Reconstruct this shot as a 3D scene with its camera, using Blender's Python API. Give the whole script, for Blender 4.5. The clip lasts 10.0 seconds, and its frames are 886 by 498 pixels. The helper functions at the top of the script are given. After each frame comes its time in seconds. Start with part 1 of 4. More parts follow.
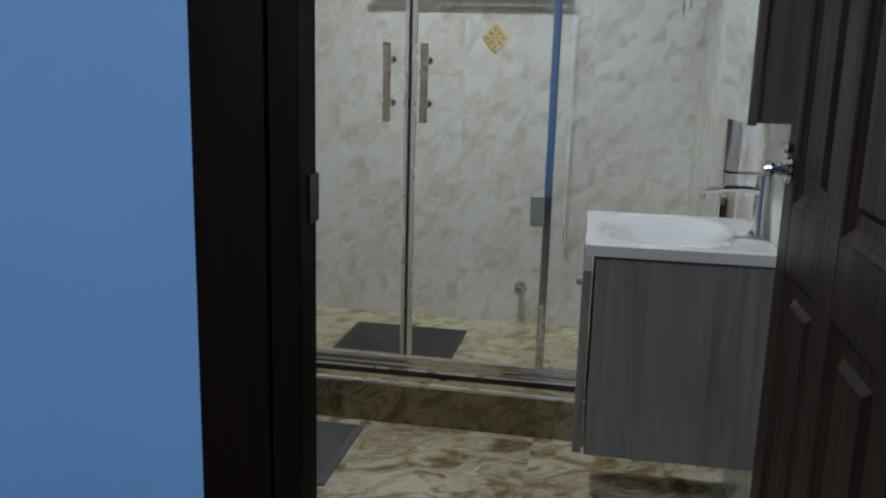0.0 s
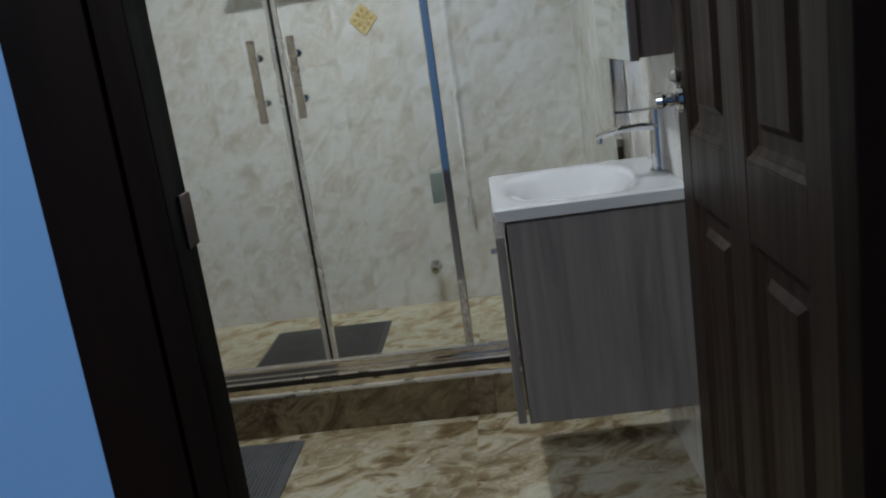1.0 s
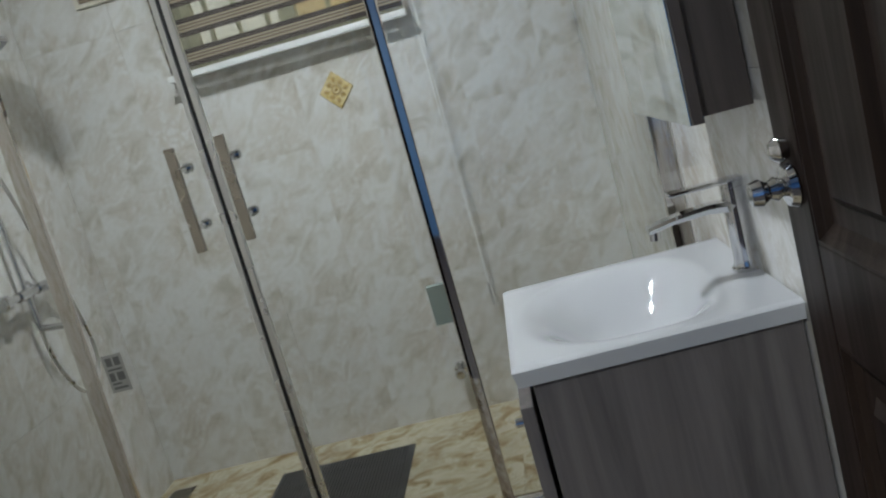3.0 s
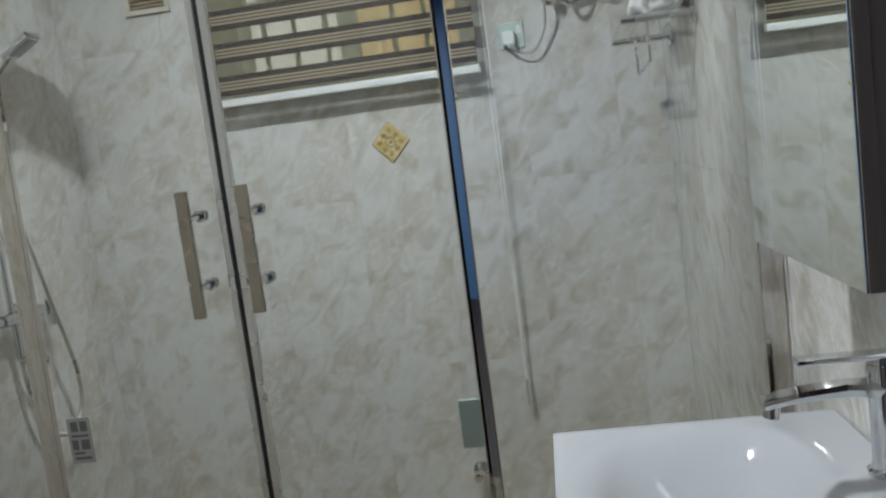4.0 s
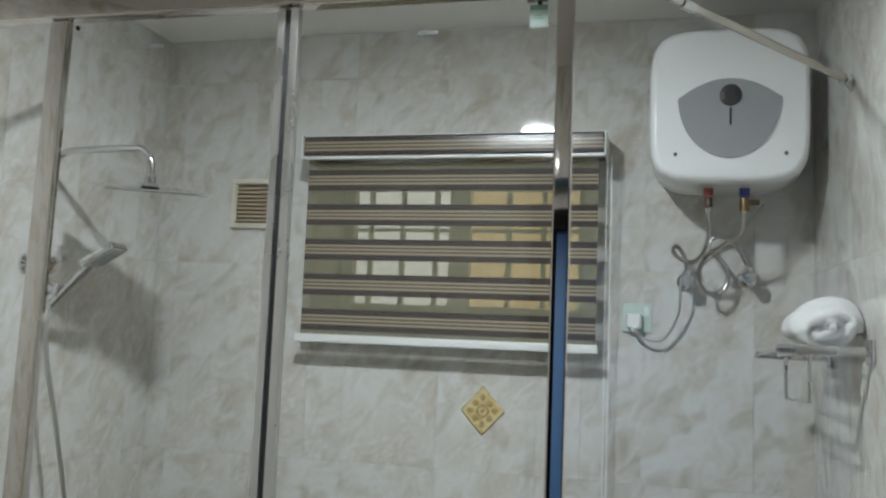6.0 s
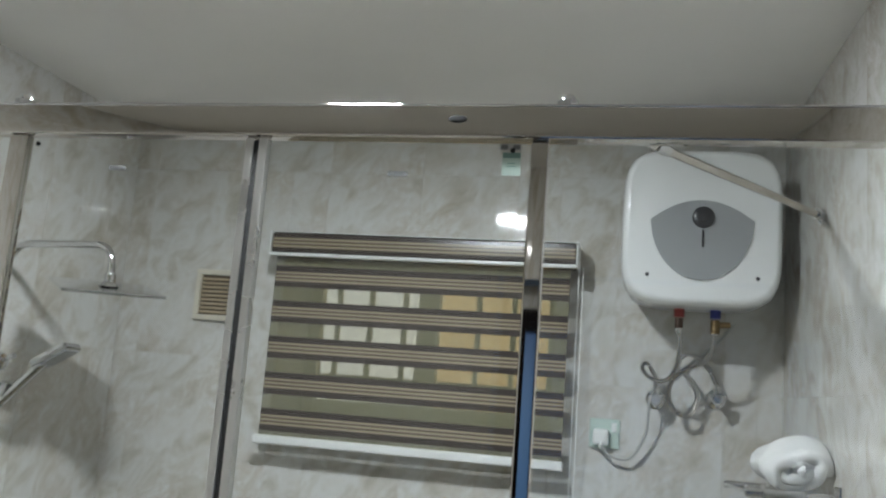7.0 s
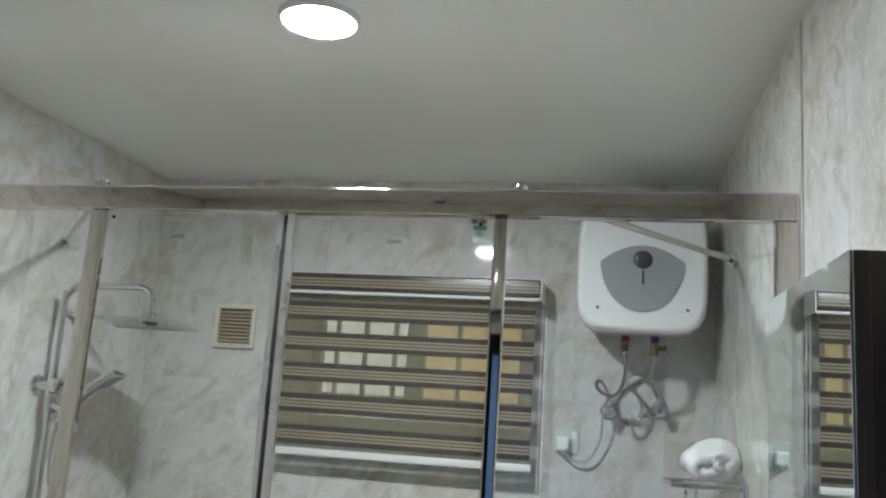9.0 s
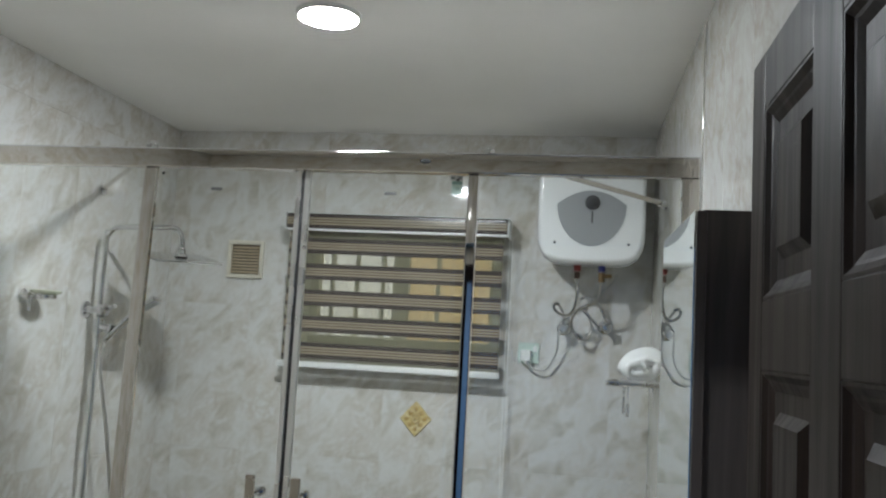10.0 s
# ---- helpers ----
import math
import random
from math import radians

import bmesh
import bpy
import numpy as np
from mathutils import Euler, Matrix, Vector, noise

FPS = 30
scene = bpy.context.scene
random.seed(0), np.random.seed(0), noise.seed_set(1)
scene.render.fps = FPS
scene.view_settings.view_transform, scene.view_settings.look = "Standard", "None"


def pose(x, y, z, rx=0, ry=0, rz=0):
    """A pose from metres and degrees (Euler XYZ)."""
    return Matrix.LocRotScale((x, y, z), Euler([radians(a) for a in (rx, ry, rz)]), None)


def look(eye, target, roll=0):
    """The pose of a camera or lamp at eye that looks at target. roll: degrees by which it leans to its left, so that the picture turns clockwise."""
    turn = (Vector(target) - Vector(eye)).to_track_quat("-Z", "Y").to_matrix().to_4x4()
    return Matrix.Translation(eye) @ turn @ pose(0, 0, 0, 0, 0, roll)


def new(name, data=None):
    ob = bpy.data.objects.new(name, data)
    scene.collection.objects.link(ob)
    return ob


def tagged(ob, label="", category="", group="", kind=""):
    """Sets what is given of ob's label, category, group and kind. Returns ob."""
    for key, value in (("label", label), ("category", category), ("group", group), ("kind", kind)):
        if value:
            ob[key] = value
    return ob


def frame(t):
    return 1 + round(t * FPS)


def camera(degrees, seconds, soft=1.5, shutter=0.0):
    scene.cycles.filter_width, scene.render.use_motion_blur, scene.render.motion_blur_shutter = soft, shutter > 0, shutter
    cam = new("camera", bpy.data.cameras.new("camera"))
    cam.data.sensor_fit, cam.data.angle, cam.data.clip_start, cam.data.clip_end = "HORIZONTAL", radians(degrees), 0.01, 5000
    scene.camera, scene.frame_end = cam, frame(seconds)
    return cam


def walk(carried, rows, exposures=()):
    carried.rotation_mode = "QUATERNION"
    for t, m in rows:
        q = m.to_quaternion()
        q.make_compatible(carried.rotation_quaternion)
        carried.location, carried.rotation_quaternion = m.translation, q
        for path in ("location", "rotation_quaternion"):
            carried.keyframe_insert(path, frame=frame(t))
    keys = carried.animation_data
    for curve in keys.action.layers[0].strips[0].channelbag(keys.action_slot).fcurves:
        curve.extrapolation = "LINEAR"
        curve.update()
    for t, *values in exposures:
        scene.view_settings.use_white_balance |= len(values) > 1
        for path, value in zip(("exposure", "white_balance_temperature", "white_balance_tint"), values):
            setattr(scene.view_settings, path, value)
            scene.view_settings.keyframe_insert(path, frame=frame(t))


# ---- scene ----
cam = camera(54.1, 10.0, soft=2.2)
PATH = [
    (0, (0.083, -0.059, 1.238), (-0.275, 1.862, 0.813), 1.6),
    (0.5, (0.094, -0.034, 1.218), (-0.139, 1.875, 0.67), -1.7),
    (1, (0.083, 0.034, 1.224), (-0.078, 1.971, 0.752), -8.1),
    (1.5, (0.092, 0.145, 1.229), (-0.055, 2.09, 0.786), -14.0),
    (2, (0.131, 0.355, 1.243), (-0.067, 2.307, 0.857), -17.7),
    (2.5, (0.156, 0.545, 1.26), (-0.084, 2.494, 0.884), -17.2),
    (2.7, (0.155, 0.628, 1.262), (-0.083, 2.578, 0.887), -16.9),
    (4, (0.099, 1.108, 1.318), (-0.19, 3.073, 1.078), -7.4),
    (4.5, (0.097, 1.26, 1.354), (-0.32, 3.209, 1.195), -2.8),
    (5, (0.082, 1.345, 1.403), (-0.419, 3.272, 1.308), -0.3),
    (5.5, (0.055, 1.408, 1.476), (-0.459, 3.339, 1.557), 1.2),
    (7, (0.054, 1.476, 1.716), (-0.382, 3.401, 2.038), 4.4),
    (7.5, (0.06, 1.45, 1.748), (-0.358, 3.364, 2.153), 5.2),
    (8, (0.093, 1.364, 1.74), (-0.318, 3.278, 2.149), 5.2),
    (8.5, (0.134, 1.225, 1.727), (-0.291, 3.146, 2.088), 4.8),
    (9, (0.146, 1.028, 1.709), (-0.255, 2.954, 2.072), 3.7),
    (9.5, (0.155, 0.787, 1.689), (-0.205, 2.741, 1.913), 3.3),
    (10, (0.22, 0.515, 1.665), (-0.119, 2.475, 1.874), 3.2),
]
walk(cam, [(t, look(eye, target, roll)) for t, eye, target, roll in PATH],
     exposures=[(0.0, 0.05), (1.0, 0.05), (2.5, 0.12), (4.0, 0.06), (10.0, 0.05)])

# ---- world and light ----
world = bpy.data.worlds.new("world")
scene.world = world
world.use_nodes = True
wn = world.node_tree.nodes
sky = wn.new("ShaderNodeTexSky")
sky.sky_type, sky.sun_disc, sky.sun_elevation, sky.sun_rotation = "NISHITA", False, radians(49), radians(194)
wn["Background"].inputs["Strength"].default_value = 0.11
world.node_tree.links.new(sky.outputs[0], wn["Background"].inputs["Color"])


def lamp_area(name, at, aim, size, watts, colour):
    d = bpy.data.lights.new(name, "AREA")
    d.shape, d.size, d.energy, d.color = "DISK", size, watts, colour
    ob = new(name, d)
    ob.matrix_world = look(at, aim)
    return ob


sun = bpy.data.lights.new("sun", "SUN")
sun.energy, sun.angle, sun.color = 3.0, radians(0.5), (1.0, 0.95, 0.88)
new("sun", sun).matrix_world = look((0, 0, 10), (2.0, 8.0, 0.5))

# unseen area lamp, added under the bedroom ceiling to light the blue walls
lamp_area("bedroom_fill_lamp", (-0.7, -1.1, 2.62), (-0.7, -1.1, 0), 0.4, 80, (0.85, 0.93, 1.0))

# ---- materials ----
def nodes(name):
    m = bpy.data.materials.new(name)
    m.use_nodes = True
    nt = m.node_tree
    return m, nt, nt.nodes["Principled BSDF"]


def put(nt, kind, **values):
    n = nt.nodes.new(kind)
    for k, v in values.items():
        n.inputs[k.replace("_", " ")].default_value = v
    return n


def ramp(nt, source, stops):
    r = nt.nodes.new("ShaderNodeValToRGB")
    e = r.color_ramp.elements
    e.remove(e[1])
    e[0].position, e[0].color = stops[0][0], (*stops[0][1], 1)
    for p, c in stops[1:]:
        e.new(p).color = (*c, 1)
    nt.links.new(source, r.inputs[0])
    return r


def coords(nt, scale=(1, 1, 1), turn=(0, 0, 0), shift=False):
    tc = nt.nodes.new("ShaderNodeTexCoord")
    mp = nt.nodes.new("ShaderNodeMapping")
    mp.vector_type = "TEXTURE" if shift else "POINT"
    mp.inputs["Scale"].default_value = scale
    mp.inputs["Rotation"].default_value = [radians(a) for a in turn]
    nt.links.new(tc.outputs["Object"], mp.inputs["Vector"])
    if shift:
        oi = nt.nodes.new("ShaderNodeObjectInfo")
        mul = nt.nodes.new("ShaderNodeMath")
        mul.operation = "MULTIPLY"
        mul.inputs[1].default_value = 37.0
        nt.links.new(oi.outputs["Random"], mul.inputs[0])
        comb = nt.nodes.new("ShaderNodeCombineXYZ")
        for k in range(3):
            nt.links.new(mul.outputs[0], comb.inputs[k])
        nt.links.new(comb.outputs[0], mp.inputs["Location"])
    return mp.outputs[0]


def bump(nt, bsdf, source, strength, distance=0.002):
    b = nt.nodes.new("ShaderNodeBump")
    b.inputs["Strength"].default_value, b.inputs["Distance"].default_value = strength, distance
    nt.links.new(source, b.inputs["Height"])
    nt.links.new(b.outputs[0], bsdf.inputs["Normal"])


def marble(name, stops, vein, amount, scale, rough, stretch=(1, 1, 1), turn=(0, 35, 35), warp=1.2):
    """Polished marble-print tile: cloudy ground, warped veins along a slant."""
    m, nt, bs = nodes(name)
    v = coords(nt, stretch, turn, True)
    big = put(nt, "ShaderNodeTexNoise", Scale=scale, Detail=8.0, Roughness=0.62, Distortion=warp)
    nt.links.new(v, big.inputs["Vector"])
    ground = ramp(nt, big.outputs[0], stops)
    fine = put(nt, "ShaderNodeTexNoise", Scale=scale * 1.7, Detail=9.0, Roughness=0.7, Distortion=warp * 1.6)
    nt.links.new(v, fine.inputs["Vector"])
    mask = ramp(nt, fine.outputs[0], [(0.40, (0, 0, 0)), (0.495, (1, 1, 1)), (0.60, (0, 0, 0))])
    cloud = put(nt, "ShaderNodeTexNoise", Scale=scale * 0.45, Detail=3.0)
    nt.links.new(v, cloud.inputs["Vector"])
    cm = ramp(nt, cloud.outputs[0], [(0.42, (0, 0, 0)), (0.62, (1, 1, 1))])
    both = nt.nodes.new("ShaderNodeMath")
    both.operation = "MULTIPLY"
    nt.links.new(mask.outputs[0], both.inputs[0])
    nt.links.new(cm.outputs[0], both.inputs[1])
    amt = nt.nodes.new("ShaderNodeMath")
    amt.operation = "MULTIPLY"
    amt.inputs[1].default_value = amount
    nt.links.new(both.outputs[0], amt.inputs[0])
    mix = nt.nodes.new("ShaderNodeMix")
    mix.data_type = "RGBA"
    nt.links.new(amt.outputs[0], mix.inputs[0])
    nt.links.new(ground.outputs[0], mix.inputs[6])
    mix.inputs[7].default_value = (*vein, 1)
    nt.links.new(mix.outputs[2], bs.inputs["Base Color"])
    rr = ramp(nt, cloud.outputs[0], [(0.3, (rough * 0.8,) * 3), (0.7, (rough * 1.35,) * 3)])
    nt.links.new(rr.outputs[0], bs.inputs["Roughness"])
    bump(nt, bs, cloud.outputs[0], 0.05, 0.004)
    return m


def paint(name, colour, rough, grain=220.0, amount=0.06, vary=0.06, scale=1.6):
    m, nt, bs = nodes(name)
    v = coords(nt)
    n = put(nt, "ShaderNodeTexNoise", Scale=scale, Detail=5.0)
    nt.links.new(v, n.inputs["Vector"])
    lo = tuple(c * (1 - vary) for c in colour)
    hi = tuple(min(1, c * (1 + vary)) for c in colour)
    nt.links.new(ramp(nt, n.outputs[0], [(0.35, lo), (0.65, hi)]).outputs[0], bs.inputs["Base Color"])
    g = put(nt, "ShaderNodeTexNoise", Scale=grain, Detail=3.0)
    nt.links.new(v, g.inputs["Vector"])
    bump(nt, bs, g.outputs[0], amount)
    bs.inputs["Roughness"].default_value = rough
    return m


def wood(name, dark, light, rough, along="z", scale=26.0, coat=0.0):
    m, nt, bs = nodes(name)
    s = {"x": (0.06, 1, 1), "y": (1, 0.06, 1), "z": (1, 1, 0.06)}[along]
    v = coords(nt, s)
    n = put(nt, "ShaderNodeTexNoise", Scale=scale, Detail=8.0, Roughness=0.6, Distortion=0.6)
    nt.links.new(v, n.inputs["Vector"])
    nt.links.new(ramp(nt, n.outputs[0], [(0.3, dark), (0.5, tuple((a + b) / 2 for a, b in zip(dark, light))), (0.72, light)]).outputs[0], bs.inputs["Base Color"])
    f = put(nt, "ShaderNodeTexNoise", Scale=scale * 6, Detail=4.0)
    nt.links.new(v, f.inputs["Vector"])
    bump(nt, bs, f.outputs[0], 0.12, 0.0012)
    rr = ramp(nt, n.outputs[0], [(0.3, (rough * 1.25,) * 3), (0.7, (rough * 0.85,) * 3)])
    nt.links.new(rr.outputs[0], bs.inputs["Roughness"])
    bs.inputs["Coat Weight"].default_value = coat
    return m


def metal(name, colour, rough, smear=0.3):
    m, nt, bs = nodes(name)
    bs.inputs["Metallic"].default_value = 1.0
    bs.inputs["Base Color"].default_value = (*colour, 1)
    n = put(nt, "ShaderNodeTexNoise", Scale=9.0, Detail=5.0)
    nt.links.new(coords(nt), n.inputs["Vector"])
    nt.links.new(ramp(nt, n.outputs[0], [(0.35, (rough * (1 - smear),) * 3), (0.7, (rough * (1 + smear),) * 3)]).outputs[0], bs.inputs["Roughness"])
    return m


def plain(name, colour, rough=0.4, metallic=0.0, coat=0.0):
    m, nt, bs = nodes(name)
    bs.inputs["Base Color"].default_value = (*colour, 1)
    bs.inputs["Roughness"].default_value = rough
    bs.inputs["Metallic"].default_value = metallic
    bs.inputs["Coat Weight"].default_value = coat
    return m


def clear_glass(name, tint, ior=1.45):
    """Thin clear glass: straight through, with a mirror gloss that grows at a slant."""
    m = bpy.data.materials.new(name)
    m.use_nodes = True
    nt = m.node_tree
    nt.nodes.remove(nt.nodes["Principled BSDF"])
    tr, gl = nt.nodes.new("ShaderNodeBsdfTransparent"), nt.nodes.new("ShaderNodeBsdfGlossy")
    tr.inputs["Color"].default_value = (*tint, 1)
    gl.inputs["Roughness"].default_value = 0.0
    lw = nt.nodes.new("ShaderNodeLayerWeight")
    lw.inputs["Blend"].default_value = 0.5
    f0 = ((ior - 1) / (ior + 1)) ** 2
    last = lw.outputs["Facing"]
    for op, value in (("POWER", 5.0), ("MULTIPLY", 1 - f0), ("ADD", f0)):
        q = nt.nodes.new("ShaderNodeMath")
        q.operation, q.inputs[1].default_value = op, value
        nt.links.new(last, q.inputs[0])
        last = q.outputs[0]
    mix = nt.nodes.new("ShaderNodeMixShader")
    nt.links.new(last, mix.inputs[0])
    nt.links.new(tr.outputs[0], mix.inputs[1])
    nt.links.new(gl.outputs[0], mix.inputs[2])
    nt.links.new(mix.outputs[0], nt.nodes["Material Output"].inputs[0])
    return m


def glow(name, colour, strength):
    m, nt, bs = nodes(name)
    bs.inputs["Base Color"].default_value = (0.8, 0.8, 0.8, 1)
    bs.inputs["Emission Color"].default_value = (*colour, 1)
    bs.inputs["Emission Strength"].default_value = strength
    return m


WALL_TILE = marble("wall_tile_marble", [(0.32, (0.48, 0.45, 0.39)), (0.43, (0.585, 0.57, 0.525)), (0.54, (0.68, 0.68, 0.665)), (0.66, (0.61, 0.595, 0.55))],
                   (0.45, 0.37, 0.27), 0.42, 13.0, 0.05, (3.2, 1.0, 1.0), (0, -36, 45), 0.55)
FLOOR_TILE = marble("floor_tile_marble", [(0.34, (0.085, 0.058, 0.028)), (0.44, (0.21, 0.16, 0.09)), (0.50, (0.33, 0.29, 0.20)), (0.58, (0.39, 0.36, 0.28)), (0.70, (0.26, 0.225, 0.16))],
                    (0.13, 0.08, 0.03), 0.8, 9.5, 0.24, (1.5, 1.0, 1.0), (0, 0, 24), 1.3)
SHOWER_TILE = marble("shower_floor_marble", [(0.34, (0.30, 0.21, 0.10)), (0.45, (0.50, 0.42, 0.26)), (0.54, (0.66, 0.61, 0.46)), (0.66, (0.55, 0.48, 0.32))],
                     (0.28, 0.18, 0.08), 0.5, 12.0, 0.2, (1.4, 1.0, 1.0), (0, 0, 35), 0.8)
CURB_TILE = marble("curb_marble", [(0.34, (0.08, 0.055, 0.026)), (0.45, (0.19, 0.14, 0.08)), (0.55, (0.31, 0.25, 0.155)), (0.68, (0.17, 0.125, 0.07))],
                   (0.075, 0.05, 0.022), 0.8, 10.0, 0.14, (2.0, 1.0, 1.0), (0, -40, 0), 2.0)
GROUT = paint("grout", (0.60, 0.585, 0.54), 0.8, 400, 0.2)
CEILING = paint("ceiling_paint", (0.90, 0.893, 0.865), 0.5, 180, 0.05, 0.03)
BLUE = paint("blue_wall_paint", (0.13, 0.27, 0.50), 0.5, 260, 0.12, 0.04)
BEDFLOOR = wood("bedroom_floor", (0.018, 0.012, 0.008), (0.04, 0.026, 0.018), 0.6, "y", 14)
DOORWOOD = wood("dark_door_wood", (0.0085, 0.005, 0.004), (0.0255, 0.0155, 0.0115), 0.42, "z", 30)
DOORWOOD.node_tree.nodes["Principled BSDF"].inputs["Specular IOR Level"].default_value = 0.14
FRAMEWOOD = wood("black_brown_frame_wood", (0.003, 0.0015, 0.0012), (0.008, 0.004, 0.003), 0.5, "z", 30)
FRAMEWOOD.node_tree.nodes["Principled BSDF"].inputs["Specular IOR Level"].default_value = 0.08
VANWOOD = wood("grey_vanity_laminate", (0.075, 0.066, 0.063), (0.168, 0.149, 0.141), 0.42, "z", 26)
CABWOOD = wood("dark_cabinet_laminate", (0.045, 0.035, 0.031), (0.095, 0.077, 0.069), 0.4, "z", 34)
CERAMIC = plain("white_ceramic", (0.45, 0.46, 0.475), 0.035, 0, 0.2)
CHROME = metal("polished_chrome", (0.66, 0.66, 0.67), 0.05)
STEEL = metal("polished_steel_profile", (0.59, 0.555, 0.51), 0.035, 0.2)
BRUSHED_LIGHT = metal("satin_aluminium", (0.72, 0.71, 0.69), 0.32)
HOSE = metal("braided_hose_steel", (0.50, 0.48, 0.45), 0.30)
VALVE = metal("valve_chrome", (0.74, 0.73, 0.72), 0.24)
SHOWERHOSE = metal("satin_shower_hose", (0.74, 0.73, 0.71), 0.36)
BRUSHED_DARK = metal("tarnished_plate", (0.10, 0.07, 0.055), 0.45)
BRUSHED = metal("brushed_steel", (0.42, 0.375, 0.315), 0.28)
GLASS = clear_glass("shower_glass", (0.975, 0.985, 0.978))
WINGLASS = clear_glass("window_glass", (0.93, 0.95, 0.93))
MIRROR = metal("mirror_silver", (0.87, 0.90, 0.88), 0.004)
MIRROREDGE = plain("mirror_edge", (0.35, 0.45, 0.42), 0.15)
HINGEGREEN = plain("green_grey_clamp", (0.36, 0.43, 0.39), 0.25)
SEAL = plain("dark_rubber_seal", (0.02, 0.02, 0.02), 0.5)
MATTE = plain("matte_dark_grey", (0.03, 0.03, 0.03), 0.9)
MATTE.node_tree.nodes["Principled BSDF"].inputs["Specular IOR Level"].default_value = 0.0
FOOTSTRIP = plain("glossy_black_strip", (0.012, 0.012, 0.014), 0.12)
CLEARSEAL = plain("grey_plastic_seal", (0.42, 0.42, 0.40), 0.35)
WHITE = paint("white_plastic", (0.76, 0.77, 0.76), 0.28, 400, 0.02, 0.02)
HEATWHITE = paint("heater_shell_white", (0.78, 0.79, 0.79), 0.13, 300, 0.015, 0.02)
HEATGREY = paint("heater_grey_panel", (0.30, 0.31, 0.32), 0.33, 400, 0.03, 0.03)
DARK = plain("dark_plastic", (0.03, 0.03, 0.035), 0.35)
RED = plain("red_ring", (0.26, 0.035, 0.03), 0.4)
BLUEPL = plain("blue_ring", (0.03, 0.04, 0.22), 0.4)
CREAM = paint("cream_plastic", (0.66, 0.62, 0.52), 0.4, 300, 0.03)
VENTSLAT = plain("vent_slat_brown", (0.13, 0.095, 0.06), 0.5)
VENTBLADE = plain("vent_blade_tan", (0.42, 0.34, 0.23), 0.5)
MAT = paint("grey_rubber_mat", (0.055, 0.055, 0.058), 0.75, 300, 0.5, 0.12, 12)
SOCKETGREEN = plain("pale_green_plate", (0.55, 0.66, 0.60), 0.2)

# ---- mesh helpers ----
def box(bm, x0, x1, y0, y1, z0, z1, bevel=0.0, seg=2):
    r = bmesh.ops.create_cube(bm, size=1.0)
    bmesh.ops.scale(bm, vec=(x1 - x0, y1 - y0, z1 - z0), verts=r["verts"])
    bmesh.ops.translate(bm, vec=((x0 + x1) / 2, (y0 + y1) / 2, (z0 + z1) / 2), verts=r["verts"])
    if bevel:
        edges = list({e for v in r["verts"] for e in v.link_edges})
        bmesh.ops.bevel(bm, geom=edges, offset=bevel, segments=seg, affect="EDGES", profile=0.5)
    return bm


def rod(bm, a, b, r, r2=None, seg=20):
    a, b = Vector(a), Vector(b)
    d = b - a
    m = Matrix.Translation((a + b) / 2) @ d.to_track_quat("Z", "Y").to_matrix().to_4x4()
    bmesh.ops.create_cone(bm, cap_ends=True, segments=seg, radius1=r, radius2=r if r2 is None else r2, depth=d.length, matrix=m)
    return bm


def ball(bm, at, r, squash=(1, 1, 1)):
    bmesh.ops.create_uvsphere(bm, u_segments=20, v_segments=12, radius=r, matrix=Matrix.Translation(at) @ Matrix.Diagonal((*squash, 1)))
    return bm


def smooth_path(points, per=8):
    """A Catmull-Rom line through points."""
    p = [Vector(q) for q in points]
    p = [2 * p[0] - p[1]] + p + [2 * p[-1] - p[-2]]
    out = []
    for i in range(1, len(p) - 2):
        for k in range(per):
            t = k / per
            a, b, c, d = p[i - 1], p[i], p[i + 1], p[i + 2]
            out.append(0.5 * (2 * b + (c - a) * t + (2 * a - 5 * b + 4 * c - d) * t * t + (3 * b - a - 3 * c + d) * t ** 3))
    return out + [p[-2]]


def tube(bm, points, r, seg=10, per=8, smooth=True):
    line = smooth_path(points, per) if smooth else [Vector(q) for q in points]
    side = None
    rings = []
    for i, q in enumerate(line):
        d = (line[min(i + 1, len(line) - 1)] - line[max(i - 1, 0)]).normalized()
        side = (d.orthogonal() if side is None else side - d * side.dot(d)).normalized()
        up = d.cross(side)
        rings.append([bm.verts.new(q + r * (math.cos(2 * math.pi * k / seg) * side + math.sin(2 * math.pi * k / seg) * up)) for k in range(seg)])
    for a, b in zip(rings, rings[1:]):
        for k in range(seg):
            bm.faces.new((a[k], a[(k + 1) % seg], b[(k + 1) % seg], b[k]))
    bm.faces.new(rings[0][::-1])
    bm.faces.new(rings[-1])
    return bm


def lathe(bm, profile, at, axis="z", seg=32):
    """Turns a profile of (radius, height) about an axis."""
    turn = {"z": Matrix(), "y": Matrix.Rotation(radians(90), 4, "X"), "x": Matrix.Rotation(radians(90), 4, "Y"), "-x": Matrix.Rotation(radians(-90), 4, "Y")}[axis]
    m = Matrix.Translation(at) @ turn
    rings = []
    for r, h in profile:
        if r < 1e-6:
            rings.append([bm.verts.new(m @ Vector((0, 0, h)))])
        else:
            rings.append([bm.verts.new(m @ Vector((r * math.cos(2 * math.pi * k / seg), r * math.sin(2 * math.pi * k / seg), h))) for k in range(seg)])
    for a, b in zip(rings, rings[1:]):
        for k in range(seg):
            f = [a[k % len(a)], a[(k + 1) % len(a)], b[(k + 1) % len(b)], b[k % len(b)]]
            f = list(dict.fromkeys(f))
            if len(f) > 2:
                bm.faces.new(f)
    return bm


